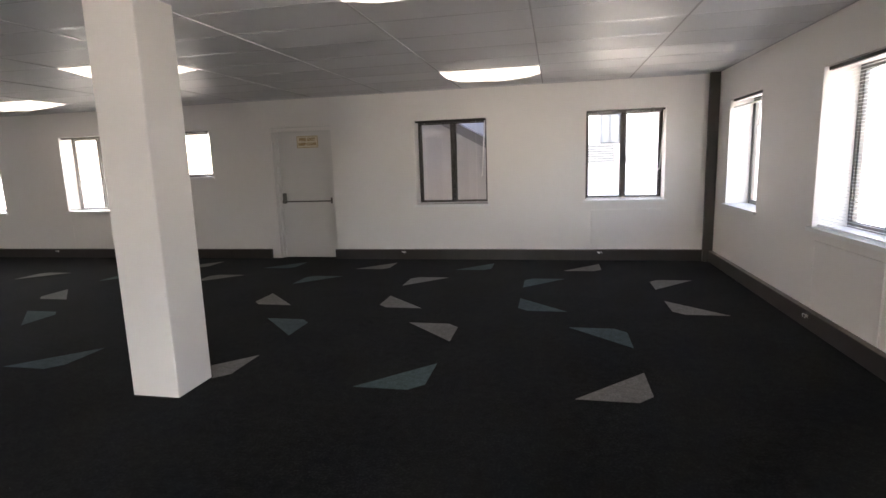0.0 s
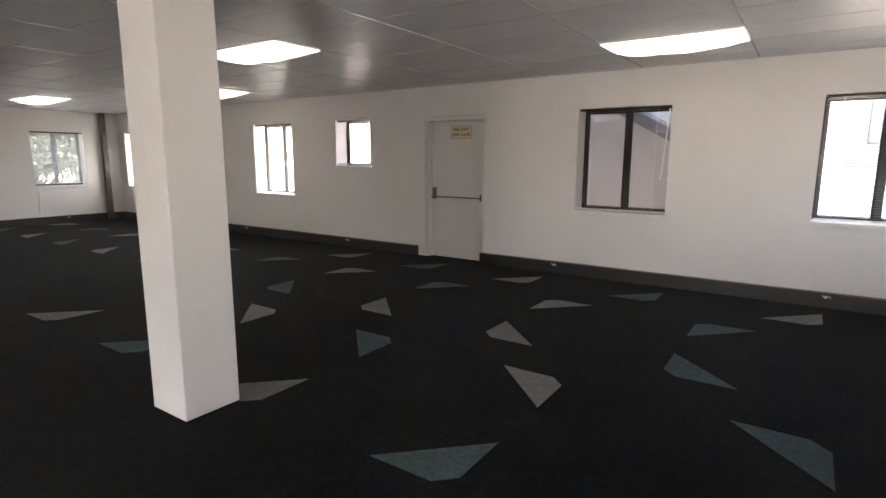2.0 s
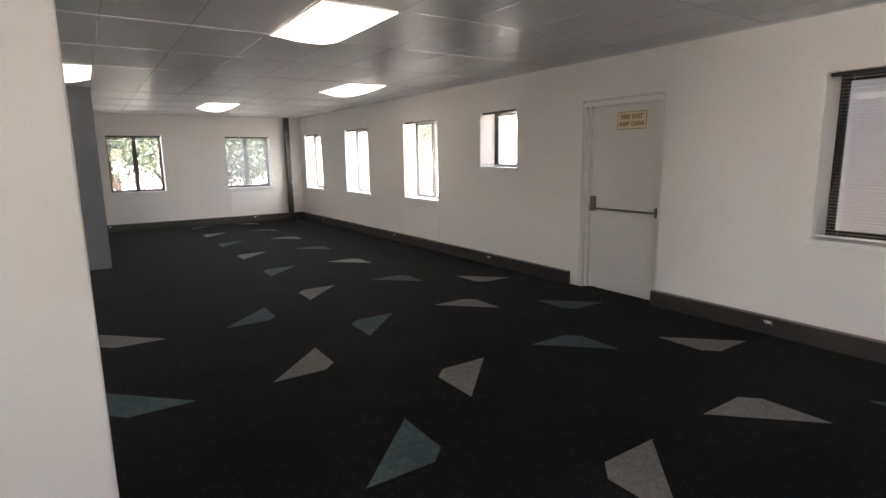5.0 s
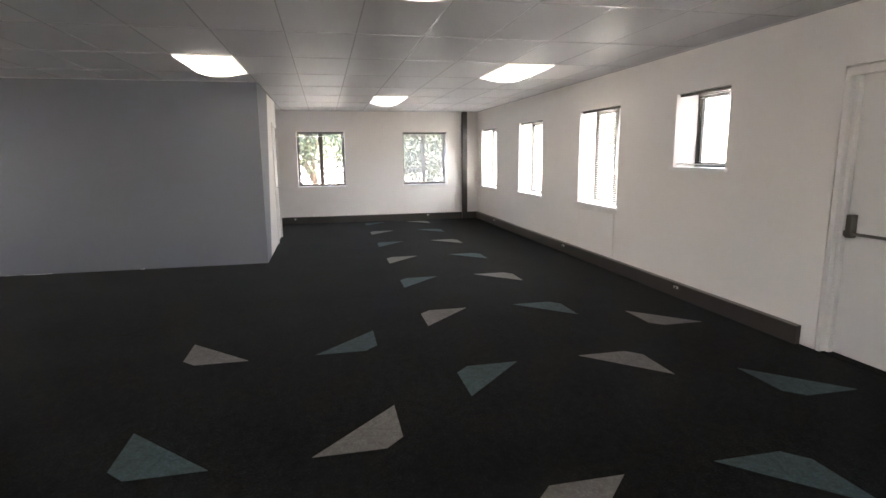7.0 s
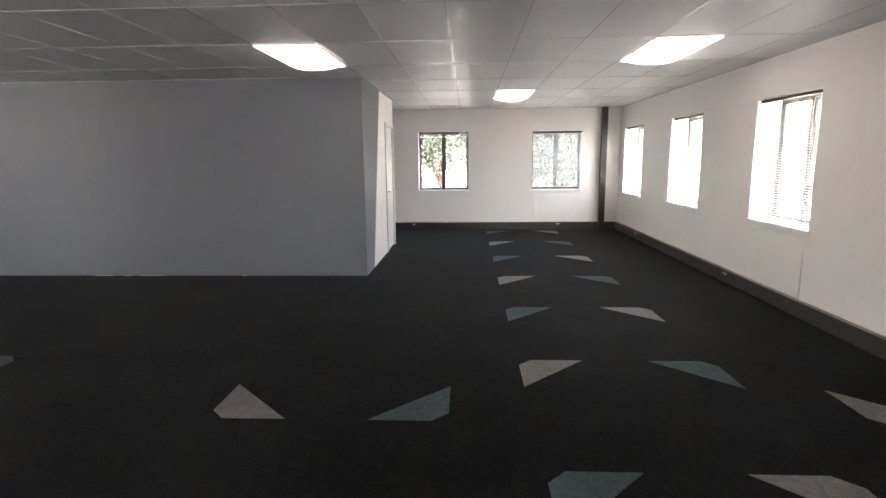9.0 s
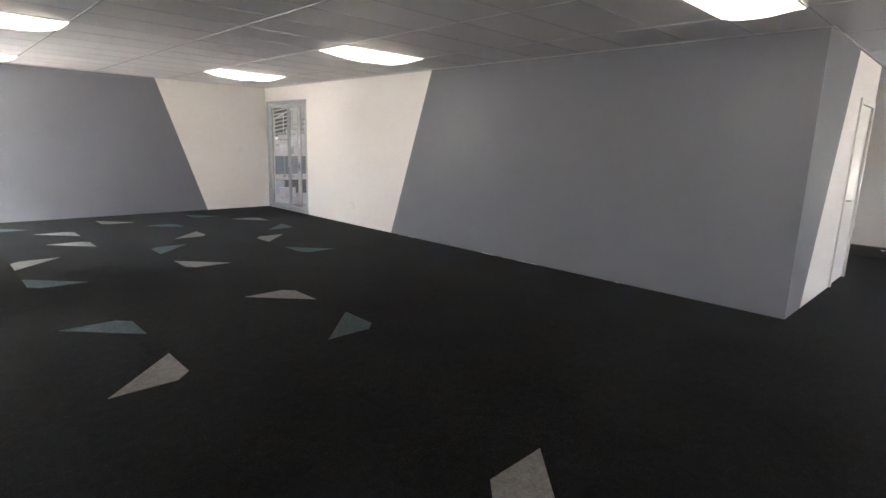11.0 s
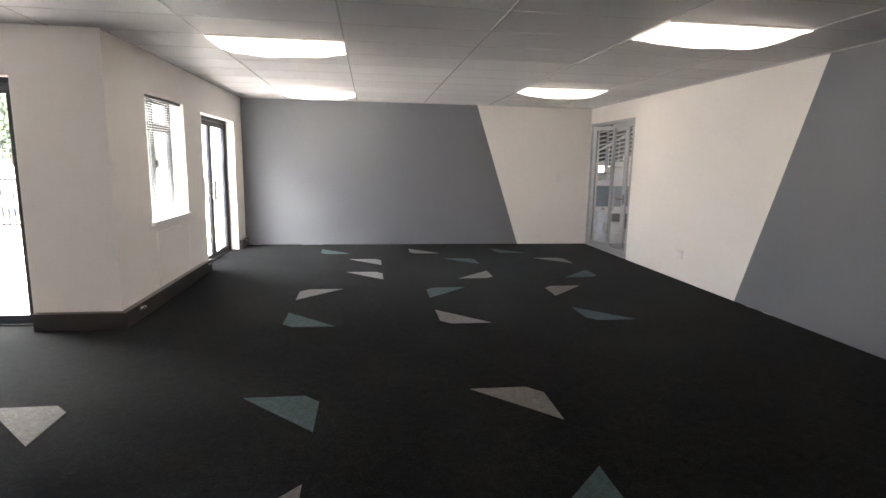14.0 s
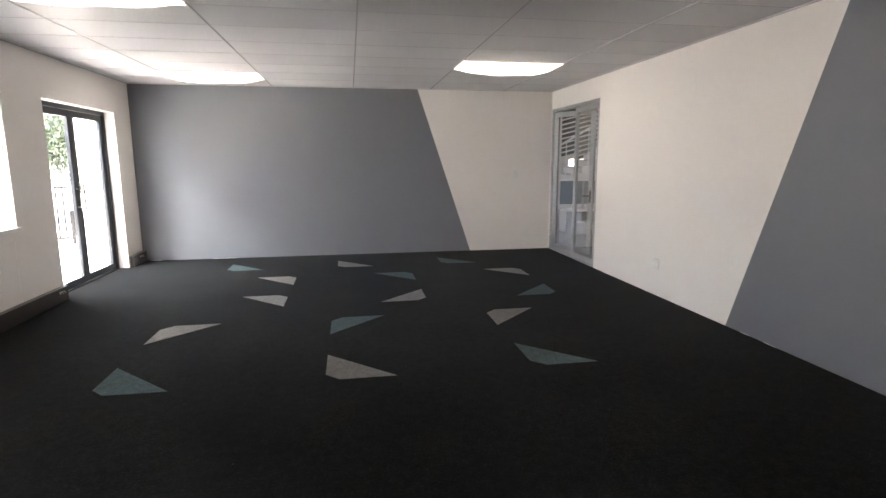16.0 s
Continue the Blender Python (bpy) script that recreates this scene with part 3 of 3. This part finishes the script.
def glazed_door(name, m, w, h, depth, label, metal=None, open_deg=0, handles=True, stile=0.075):
    """A pair of aluminium doors with full-height glass; the first leaf may stand open outwards."""
    metal = metal or CHAR
    ob = thing(name, m, label, "door", kind="structure")
    a, y0, y1 = w / 2, depth, depth + 0.05
    part("door_frame", boxes((-a, -a + 0.045, y0 - 0.02, y1 + 0.02, 0, h), (a - 0.045, a, y0 - 0.02, y1 + 0.02, 0, h), (-a + 0.045, a - 0.045, y0 - 0.02, y1 + 0.02, h - 0.05, h)), metal, ob)
    part("threshold", boxes((-a + 0.045, a - 0.045, y0 - 0.03, y1 + 0.03, 0.0, 0.012)), metal, ob)
    for side in (-1, 1):
        hinge = side * (a - 0.047)
        leaf = part("door_leaf", ring(0.001, a - 0.049, 0, 0.042, 0.015, h - 0.053, stile), metal, ob)
        leaf.matrix_basis = Matrix.Translation((hinge, y0 + 0.004, 0)) @ Matrix.Diagonal((-side, 1, 1, 1)) @ pose(0, 0, 0, 0, 0, open_deg if side == (-1 if open_deg >= 0 else 1) else 0)
        pane(boxes((stile - 0.008, a - 0.049 - stile + 0.008, 0.018, 0.024, stile + 0.005, h - 0.053 - stile + 0.008)), leaf)
        if handles:
            bm = bmesh.new()
            x = a - 0.049 - stile / 2
            for yy, s in ((-0.05, -1), (0.092, 1)):
                rod(bm, (x, yy, h * 0.42), (x, yy, h * 0.42 + 0.34), 0.013)
                for z in (0.04, 0.26):
                    rod(bm, (x, yy, h * 0.42 + z), (x, 0.0 if s < 0 else 0.042, h * 0.42 + z), 0.008)
            part("door_handle", bm, STEEL, leaf, "satin steel pull handle")
        elif side < 0:
            bm = boxes((a - 0.049 - stile * 0.75, a - 0.049 - stile * 0.25, -0.006, 0.048, 0.82, 1.0))
            for yy in (-0.045, 0.087):
                rod(bm, (a - 0.049 - stile / 2, yy, 0.92), (a - 0.16 - stile / 2, yy, 0.92), 0.009)
                rod(bm, (a - 0.049 - stile / 2, yy, 0.92), (a - 0.049 - stile / 2, 0.02, 0.92), 0.009)
            part("door_handle", bm, BLACK, leaf, "dark lever handle")
    return ob


c = (TERRACE_DOOR[0] + TERRACE_DOOR[1]) / 2
glazed_door("door_2", pose(XS, c, 0, 0, 0, -90), TERRACE_DOOR[1] - TERRACE_DOOR[0], TERRACE_DOOR[3], 0.145, "closed charcoal aluminium double door with full glass")
c = (PORCH_DOOR[0] + PORCH_DOOR[1]) / 2
glazed_door("door_3", pose(c, YP, 0, 0, 0, 180), PORCH_DOOR[1] - PORCH_DOOR[0], PORCH_DOOR[3], 0.15, "charcoal aluminium double door with full glass to the terrace")
c = (LOBBY_DOOR[0] + LOBBY_DOOR[1]) / 2
glazed_door("door_4", pose(XB, c, 0, 0, 0, 90), LOBBY_DOOR[1] - LOBBY_DOOR[0], LOBBY_DOOR[3], 0.03, "grey aluminium double glass door with one leaf ajar", metal=ALU, open_deg=26, handles=False)


def block_door():
    c, w, h = (BLOCK_DOOR[0] + BLOCK_DOOR[1]) / 2, BLOCK_DOOR[1] - BLOCK_DOOR[0], BLOCK_DOOR[3]
    ob = thing("door_5", pose(c, YB, 0, 0, 0, 180), "closed white panelled door in the painted block", "door", kind="structure")
    a = w / 2
    part("door_frame", boxes((-a - 0.03, -a + 0.03, -0.018, 0.12, 0, h + 0.03), (a - 0.03, a + 0.03, -0.018, 0.12, 0, h + 0.03), (-a + 0.03, a - 0.03, -0.018, 0.12, h - 0.03, h + 0.03)), DOOR, ob)
    part("door_leaf", boxes((-a + 0.033, a - 0.033, 0.01, 0.05, 0.005, h - 0.033), bevel=0.002), DOOR, ob)
    part("backing", boxes((-a + 0.031, a - 0.031, 0.1, 0.13, 0.0, h - 0.031)), DOOR, ob)
    bm = bmesh.new()
    rod(bm, (-a + 0.09, 0.01, 1.0), (-a + 0.09, -0.05, 1.0), 0.009)
    rod(bm, (-a + 0.09, -0.05, 1.0), (-a + 0.2, -0.05, 1.0), 0.009)
    part("door_handle", bm, STEEL, ob, "satin steel lever handle")


block_door()


# ---- ceiling lamps ----
def ceiling_light():
    ob = thing("ceiling_light", pose(0, 0, 0), "lit recessed fluorescent lamp with a bowed white diffuser", "ceiling light", "ceiling lights")
    a, b = CX / 2 - 0.014, CY / 2 - 0.014
    part("lamp_frame", ring2(a, b, 0.028), LAMP_RIM, ob)
    bm = bmesh.new()
    nx, ny = 20, 12
    grid = []
    for i in range(nx + 1):
        row = []
        for j in range(ny + 1):
            u, v = 2 * i / nx - 1, 2 * j / ny - 1
            z = -0.0085 - (0.082 + 0.007 * math.sin(4.1 * u + 1.0) * math.cos(2.3 * v) + 0.004 * math.sin(9 * u)) * (1 - abs(u) ** 5) * (1 - abs(v) ** 2.4)
            row.append(bm.verts.new((u * (a + 0.006), v * (b + 0.004), z)))
        grid.append(row)
    for i in range(nx):
        for j in range(ny):
            bm.faces.new((grid[i][j], grid[i][j + 1], grid[i + 1][j + 1], grid[i + 1][j]))
    part("diffuser", bm, TUBE, ob, "glowing bowed acrylic diffuser", smooth=True)
    part("housing", boxes((-a + 0.02, a - 0.02, -b + 0.02, b - 0.02, 0.012, 0.085)), TBAR, ob)
    return ob


def ring2(a, b, w):
    return boxes((-a, a, -b, -b + w, -0.008, 0.01), (-a, a, b - w, b, -0.008, 0.01), (-a, -a + w, -b + w, b - w, -0.008, 0.01), (a - w, a, -b + w, b - w, -0.008, 0.01))


lamp = ceiling_light()
spots = [pose(GX + (i + 0.5) * CX, GY + (j + 0.5) * CY, H) for i, j in CELLS]
for m in spots[1:]:
    copy_thing(lamp, m)
lamp.matrix_world = spots[0]


# ---- small fittings ----
def cable_outlet(m):
    """A small outlet let into the skirting duct, with two short bare cable ends."""
    ob = thing("cable_outlet", m, "small brown outlet with cut white cable ends on skirting", "outlet", "skirting outlets")
    part("plate", boxes((-0.035, 0.035, -0.0605, -0.0525, 0.085, 0.138), bevel=0.002), DUCT, ob)
    part("socket_inset", boxes((-0.014, 0.014, -0.0625, -0.0608, 0.1, 0.126)), PLASTIC, ob, "small white insert")
    for s in (-1, 1):
        bm = bmesh.new()
        rod(bm, (s * 0.012, -0.06, 0.12), (s * 0.03, -0.085, 0.128), 0.004, seg=6)
        rod(bm, (s * 0.03, -0.085, 0.128), (s * 0.022 + 0.02, -0.095, 0.108), 0.004, 0.003, seg=6)
        part("cable_end", bm, PLASTIC, ob)
    return ob


outlet = cable_outlet(pose(-1.50, YN, 0))
for m in [pose(x, YN, 0) for x in (1.47, -5.28, -8.08, -11.6)] + [pose(XW, y, 0, 0, 0, 90) for y in (4.28, 7.40)] + [pose(XE, 5.51, 0, 0, 0, -90)] + [pose(XS, y, 0, 0, 0, -90) for y in (-1.45, -3.62, -5.82)]:
    copy_thing(outlet, m)


def wall_plate(name, m, w, h, label, category, rocker):
    ob = thing(name, m, label, category)
    part("plate", boxes((-w / 2, w / 2, -0.01, -0.0005, 0, h), bevel=0.003), PLASTIC, ob)
    if rocker:
        part("rocker", boxes((-0.014, 0.014, -0.015, -0.0102, h * 0.3, h * 0.7), bevel=0.002), PLASTIC, ob)
    else:
        for s in (-1, 1):
            part("socket_inset", boxes((s * 0.032 - 0.018, s * 0.032 + 0.018, -0.0125, -0.0102, h * 0.25, h * 0.7), bevel=0.002), WHITE, ob)


wall_plate("light_switch", pose(-7.87, YS, 1.185, 0, 0, 180), 0.075, 0.115, "white plastic light switch on the white wall", "switch", True)
wall_plate("wall_socket", pose(XB, -2.84, 0.285, 0, 0, 90), 0.12, 0.115, "white double socket low on the white wall", "socket", False)


# ---- stairwell behind the first window ----
wall("wall_stairwell", pose(0, 10.9, 0), -4.6, 0.75, 0.2, [], "pale plastered wall of the outer stairwell", CREAM, 3.4)
wall("wall_stairwell_side", facing(0.75, 0, "e"), -10.9, -9.06, 0.2, [], "pale plastered side wall of the stairwell", CREAM, 3.4)
wall("wall_stairwell_end", facing(-4.6, 0, "w"), 9.06, 10.9, 0.2, [], "pale plastered end wall of the stairwell", CREAM, 3.4)


def outer_stair():
    ob = thing("outer_stair", pose(-1.6, 9.9, 0), "pale concrete stair flight seen from beneath", "stair")
    bm = bmesh.new()
    q = [(-2.2, 3.79), (2.3, 1.32), (2.3, 1.15), (-2.2, 3.62)]
    a = [bm.verts.new((x, -0.15, z)) for x, z in q]
    b = [bm.verts.new((x, 0.95, z)) for x, z in q]
    bm.faces.new(a)
    bm.faces.new(b[::-1])
    for k in range(4):
        bm.faces.new((a[k], b[k], b[(k + 1) % 4], a[(k + 1) % 4]))
    part("flight", bm, SOFFIT, ob)


outer_stair()
# unseen slab whose near edge sets how much daylight the stairwell gets
solid("stairwell_shade", boxes((-4.8, 0.95, 9.78, 11.1, 3.42, 3.52)), [RENDER], "unseen slab added to limit daylight in the outer stairwell", "roof")


# ---- lobby behind the glass door ----
lob = boxes((-14.2, XB - 0.021, -13.4, YS + 2.6, -0.12, 0.0))
solid("floor_lobby", lob, [TILE], "pale polished tile floor of the lobby", "floor")
wall("wall_lobby_east", facing(XB - 0.18, 0, "e"), -(YS - 0.2), 13.4, 0.18, [], "white lobby wall beyond the glass door", WALL, 4.9)
# added out of view to stop skylight leaking in over the office roof
wall("wall_lobby_blocker", pose(XB - 0.18, 0, 2.95, 0, 0, -90), 3.35, -(YS - 0.2), 0.18, [], "unseen wall piece added to block skylight above the office roof", WALL, 1.95)
wall("wall_lobby_north", facing(0, -3.47, "n"), -14.2, XB - 0.18, 0.12, [], "white lobby wall", WALL, 4.9)
wall("wall_lobby_south", facing(0, -13.4, "s"), 8.655, 14.2, 0.2, [(11.9, 13.2, 1.2, 1.5)], "white lobby wall with a large window", WALL, 4.9)
# high opening is added, out of view, to let daylight into the lobby
wall("wall_lobby_west", facing(-14.2, 0, "w"), -13.6, -3.47, 0.2, [(-10.0, -6.7, 2.4, 3.6)], "white lobby wall opposite the glass door, with an added high light opening", WALL, 4.9)


def lobby_stair():
    """White stair with solid stringers, stepped sides and a baluster rail, rising along the far side."""
    ob = thing("lobby_stair", pose(-8.72, -10.9, 0), "white staircase with stepped sides and thin balusters", "stair")
    n, run, rise = 18, 0.28, 0.165
    for y in (0.0, 1.15):
        bm = bmesh.new()
        q = [(-0.05, 0.0), (-n * run, n * rise - 0.24)]
        for k in range(n, 0, -1):
            q += [(-k * run, k * rise), (-(k - 1) * run, k * rise)]
        q.append((0.0, 0.0))
        a = [bm.verts.new((x, y, z)) for x, z in q]
        b = [bm.verts.new((x, y + 0.05, z)) for x, z in q]
        bm.faces.new(a)
        bm.faces.new(b[::-1])
        for k in range(len(q)):
            bm.faces.new((a[k], b[k], b[(k + 1) % len(q)], a[(k + 1) % len(q)]))
        part("stringer", bm, WHITE, ob)
    for k in range(n):
        part("tread", boxes((-(k + 1) * run, -k * run + 0.02, 0.051, 1.149, (k + 1) * rise - 0.04, (k + 1) * rise)), TILE, ob)
        part("riser", boxes((-k * run - 0.02, -k * run, 0.051, 1.149, k * rise + 0.001, (k + 1) * rise - 0.041)), WHITE, ob)
    bm = bmesh.new()
    rod(bm, (-0.05, 1.18, rise + 0.9), (-n * run, 1.18, n * rise + 0.9), 0.025)
    part("handrail", bm, WHITE, ob)
    for k in range(n):
        bm = bmesh.new()
        rod(bm, (-(k + 0.5) * run, 1.175, (k + 1) * rise), (-(k + 0.5) * run, 1.18, (k + 0.5) * rise + 0.98), 0.011, seg=6)
        part("baluster", bm, WHITE, ob)


lobby_stair()


def lobby_screen():
    """Low glazed screen with a white top rail across the lobby."""
    ob = thing("lobby_screen", pose(-10.9, -8.5, 0), "low blue-grey glazed screen with a white top rail", "screen")
    part("top_rail", boxes((-1.5, 1.5, -0.03, 0.03, 1.03, 1.08), bevel=0.006), WHITE, ob)
    part("bottom_rail", boxes((-1.5, 1.5, -0.02, 0.02, 0.5, 0.53)), WHITE, ob)
    for k in range(5):
        x = -1.47 + k * 0.735
        part("post", boxes((x - 0.02, x + 0.02, -0.02, 0.02, 0.0, 1.03)), ALU, ob)
    for k in range(4):
        x = -1.45 + k * 0.735
        part("panel", boxes((x + 0.002, x + 0.691, -0.006, 0.006, 0.532, 1.028)), HAZE, ob, "blue-grey obscured panel")


lobby_screen()


def lobby_bench():
    ob = thing("lobby_bench", pose(-10.15, -8.1, 0), "white bench top over a dark storage box", "bench")
    part("top", boxes((-0.75, 0.65, -0.22, 0.22, 0.42, 0.46), bevel=0.004), WHITE, ob)
    part("storage_box", boxes((-0.48, 0.08, -0.2, 0.2, 0.06, 0.419), bevel=0.004), DARK_WOOD, ob)
    for x in (-0.7, 0.6):
        part("leg", boxes((x, x + 0.04, -0.2, 0.2, 0.0, 0.419)), WHITE, ob)


lobby_bench()


def white_carton():
    ob = thing("carton", pose(-9.83, -7.72, 0), "plain white carton on the lobby tiles", "carton")
    part("box_body", boxes((-0.16, 0.16, -0.14, 0.14, 0.0, 0.22), bevel=0.004), WHITE, ob)
    part("lid", boxes((-0.165, 0.165, -0.145, 0.145, 0.221, 0.235), bevel=0.002), WHITE, ob)


white_carton()


def slatted_screen():
    """Dark slats in a frame behind the stair, over the far window."""
    ob = thing("slatted_screen", pose(-11.3, -12.3, 0), "tall screen of slanting dark slats behind the stair", "screen")
    for x in (-1.2, -0.35, 0.5, 1.3):
        part("post", boxes((x - 0.03, x + 0.03, -0.05, 0.05, 0.0, 3.1), bevel=0.004), ALU, ob)
    slat = boxes((-0.39, 0.39, -0.02, 0.02, -0.04, 0.04), bevel=0.003)
    slat = mesh_of("slat", slat, DARK_WOOD)
    for bay in (-0.775, 0.075, 0.9):
        for k in range(11):
            p = part("slat", slat, DARK_WOOD, ob)
            p.matrix_basis = pose(bay, 0.0, 1.62 + k * 0.13, 25, 14, 0)


slatted_screen()


# ---- outside ----
solid("ground", boxes((-400, 400, -400, 400, -0.35, -0.16)), [PAVING], "sunlit pale concrete ground around the building", "ground")
solid("terrace", boxes((XS + 0.28, 9, -9.2, YP - 0.28, -0.16, -0.03)), [TERRACE], "pale concrete terrace outside the glazed doors", "terrace")


def wing():
    """White rendered wing of the same building at the end of the terrace."""
    ob = thing("building_wing", pose(-0.27, -8.2, -0.16), "white rendered single-storey wing beside the terrace", "building")
    part("wall", boxes((-5.4, 0.0, -5.0, 0.0, 0.0, 3.1), bevel=0.01), RENDER_WHITE, ob)
    part("coping", boxes((-5.45, 0.06, -5.05, 0.06, 3.1005, 3.2), bevel=0.008), RENDER, ob)
    part("plinth", boxes((-5.4, 0.015, 0.0005, 0.015, 0.135, 0.3), bevel=0.004), RENDER, ob)


wing()


def railing():
    ob = thing("terrace_railing", pose(-0.2, -8.3, -0.03), "black steel baluster railing at the terrace edge", "railing")
    for z in (0.12, 1.05):
        part("rail", boxes((0, 9.0, -0.02, 0.02, z - 0.02, z + 0.02)), BLACK, ob)
    bar = mesh_of("baluster", boxes((-0.012, 0.012, -0.012, 0.012, 0.14, 1.03)), BLACK)
    post = mesh_of("post", boxes((-0.025, 0.025, -0.025, 0.025, 0.0, 1.1)), BLACK)
    for k in range(78):
        p = part("post" if k % 15 == 0 else "baluster", post if k % 15 == 0 else bar, BLACK, ob)
        p.location = (0.03 + k * 0.115, 0, 0)


railing()


def tree(x, y, height, fork, spread, seed, leaves=4200):
    """Tapered trunk, forking limbs and a loose crown of small leaves."""
    r = random.Random(seed)
    ob = thing("tree", pose(x, y, -0.16), "leafy green tree with a forked brown trunk", "tree", "trees outside")
    bm, tips = bmesh.new(), []

    def limb(p, d, length, rad, level):
        q = p + d * length
        rod(bm, p, q, rad, rad * 0.68, 8 if level < 2 else 5)
        if level >= 2:
            tips.append((p + q) / 2)
        if level == 4:
            tips.append(q)
            return
        for _ in range(3 if level < 3 else 2):
            nd = (d + Vector((r.uniform(-1, 1), r.uniform(-1, 1), r.uniform(-0.35, 0.6))) * 0.8).normalized()
            limb(q, nd, (height * 0.2 if level == 0 else length) * r.uniform(0.62, 0.85), rad * 0.62, level + 1)
    limb(Vector((0, 0, 0)), Vector((r.uniform(-0.1, 0.1), r.uniform(-0.1, 0.1), 1)).normalized(), fork, height * 0.024, 0)
    part("trunk", bm, BARK, ob)
    verts, faces = [], []
    for _ in range(int(leaves * 2.4)):
        c = r.choice(tips) + Vector((r.gauss(0, 1), r.gauss(0, 1), r.gauss(0, 0.8))) * spread * 0.16
        s = r.uniform(0.045, 0.09)
        rot = Euler((r.uniform(0, 6.3), r.uniform(0, 6.3), r.uniform(0, 6.3))).to_matrix()
        k = len(verts)
        for a, b in ((-1, 0), (0, -0.45), (1, 0), (0, 0.45)):
            verts.append(c + rot @ Vector((a * s, b * s, 0.15 * s * abs(a))))
        faces.append((k, k + 1, k + 2, k + 3))
    me = bpy.data.meshes.new("crown")
    me.from_pydata([tuple(v) for v in verts], [], faces)
    me.materials.append(LEAF)
    part("crown", me, LEAF, ob)


tree(-17.0, 4.7, 5.5, 0.9, 3.4, 11, 3600)
tree(-17.4, 8.2, 5.2, 0.8, 3.6, 5, 3800)
tree(-16.3, 6.9, 4.8, 0.7, 3.2, 14, 4200)
tree(-20.5, 6.3, 5.5, 0.7, 4.0, 8, 3200)
tree(-22.0, 1.5, 6.5, 1.2, 3.8, 9)
tree(-24.0, 12.0, 7.0, 1.4, 4.0, 21)
tree(-21.5, 18.0, 5.5, 1.0, 3.2, 3)
tree(1.9, -14.5, 4.8, 1.0, 2.6, 17, 5200)
tree(5.7, -13.3, 5.5, 1.1, 3.2, 29, 6000)


def neighbour():
    """A pale rendered building across the yard with storeys of windows and a parapet."""
    ob = thing("neighbour_building", pose(4.0, 22.0, -0.16), "pale rendered building with louvred windows across the yard", "building")
    part("facade", boxes((-7.0, 9.0, 0, 8.0, 0, 6.4)), RENDER, ob)
    part("parapet", boxes((-7.1, 9.1, -0.12, 8.1, 6.4, 6.75)), RENDER, ob)
    for k in range(4):
        for row in range(2):
            x0, z0 = -5.2 + k * 3.7, 2.12 + row * 2.6
            win = part("window", ring(x0, x0 + 0.72, -0.06, -0.001, z0, z0 + 1.3, 0.05), CHAR, ob)
            part("pane", boxes((x0 + 0.05, x0 + 0.67, -0.03, -0.002, z0 + 0.05, z0 + 1.25)), GREY_GLASS, win)
            part("mid_bar", boxes((x0 + 0.33, x0 + 0.38, -0.058, -0.031, z0 + 0.05, z0 + 1.25)), CHAR, win)
            if row == 0:
                grille = part("louvre", ring(x0 - 0.5, x0 + 0.52, -0.1, -0.001, z0 - 0.72, z0 - 0.02, 0.04), PALE_BRONZE, ob)
                for q in range(7):
                    part("slat", boxes((x0 - 0.46, x0 + 0.48, -0.09, -0.02, z0 - 0.66 + q * 0.09, z0 - 0.61 + q * 0.09)), GREY_GLASS, grille)


neighbour()


# ---- carpet inlays, row by row: row, clipped corner, first column, colours every third tile ----
INLAYS = [(5, "SE", 7, "gtgtg"), (3, "NW", -9, "gtgtgtgtgtg"), (1, "SW", -9, "tgtgtgtggtg"), (-1, "NE", 7, "tgtgt"), (-3, "SE", 7, "gtgtg"),
          (-8, "NW", 6, "tgt"), (-10, "SW", 6, "gtg"), (-14, "NE", 3, "tgt"), (-16, "SE", 3, "gtg"), (-18, "NW", 2, "tg"), (-18, "SW", 8, "g"),
          (-20, "SW", 2, "gtg"), (-22, "NE", 3, "tgt")]
TURNS = {"SW": 0, "SE": 90, "NE": 180, "NW": 270}


def inlay_mesh(material):
    bm = bmesh.new()
    h, k = TP / 2 - 0.004, TP * 0.2
    shape = [(-h + k, -h), (h, -h), (-h, h), (-h, -h + k)]
    low = [bm.verts.new((x, y, -0.004)) for x, y in shape]
    top = [bm.verts.new((x, y, 0.003)) for x, y in shape]
    bm.faces.new(top)
    for i in range(4):
        bm.faces.new((low[i], low[(i + 1) % 4], top[(i + 1) % 4], top[i]))
    return mesh_of("carpet_inlay", bm, material)


inlays = {"g": inlay_mesh(INLAY_GREY), "t": inlay_mesh(INLAY_TEAL)}
for row, corner, first, colours in INLAYS:
    for k, c in enumerate(colours):
        ob = part("carpet_inlay", inlays[c], None, floor)
        ob.matrix_basis = pose(TX + (first + 3 * k + 0.5) * TP, TY + (row + 0.5) * TP, 0, 0, 0, TURNS[corner])


def carpet_lint():
    """Small pale bits of lint and paint crumbs left on the carpet."""
    r = random.Random(31)
    bm = bmesh.new()
    for _ in range(50):
        x, y = r.uniform(-8.2, 2.6), r.uniform(-5.6, 8.2)
        if x > -2.4 and y < -0.9:
            continue
        a, w, h = r.uniform(0, 6.28), r.uniform(0.002, 0.005), r.uniform(0.001, 0.003)
        ring_verts = [(math.cos(a + k * 2.1) * w * r.uniform(0.5, 1.2), math.sin(a + k * 2.1) * w * r.uniform(0.4, 1.0)) for k in range(3)]
        low = [bm.verts.new((x + p, y + q, 0.0005)) for p, q in ring_verts]
        tip = bm.verts.new((x, y, h))
        bm.faces.new(low[::-1])
        for k in range(3):
            bm.faces.new((low[k], low[(k + 1) % 3], tip))
    solid("carpet_lint", bm, [INLAY_GREY], "tiny pale crumbs scattered on the black carpet", "lint", "stuff")


carpet_lint()
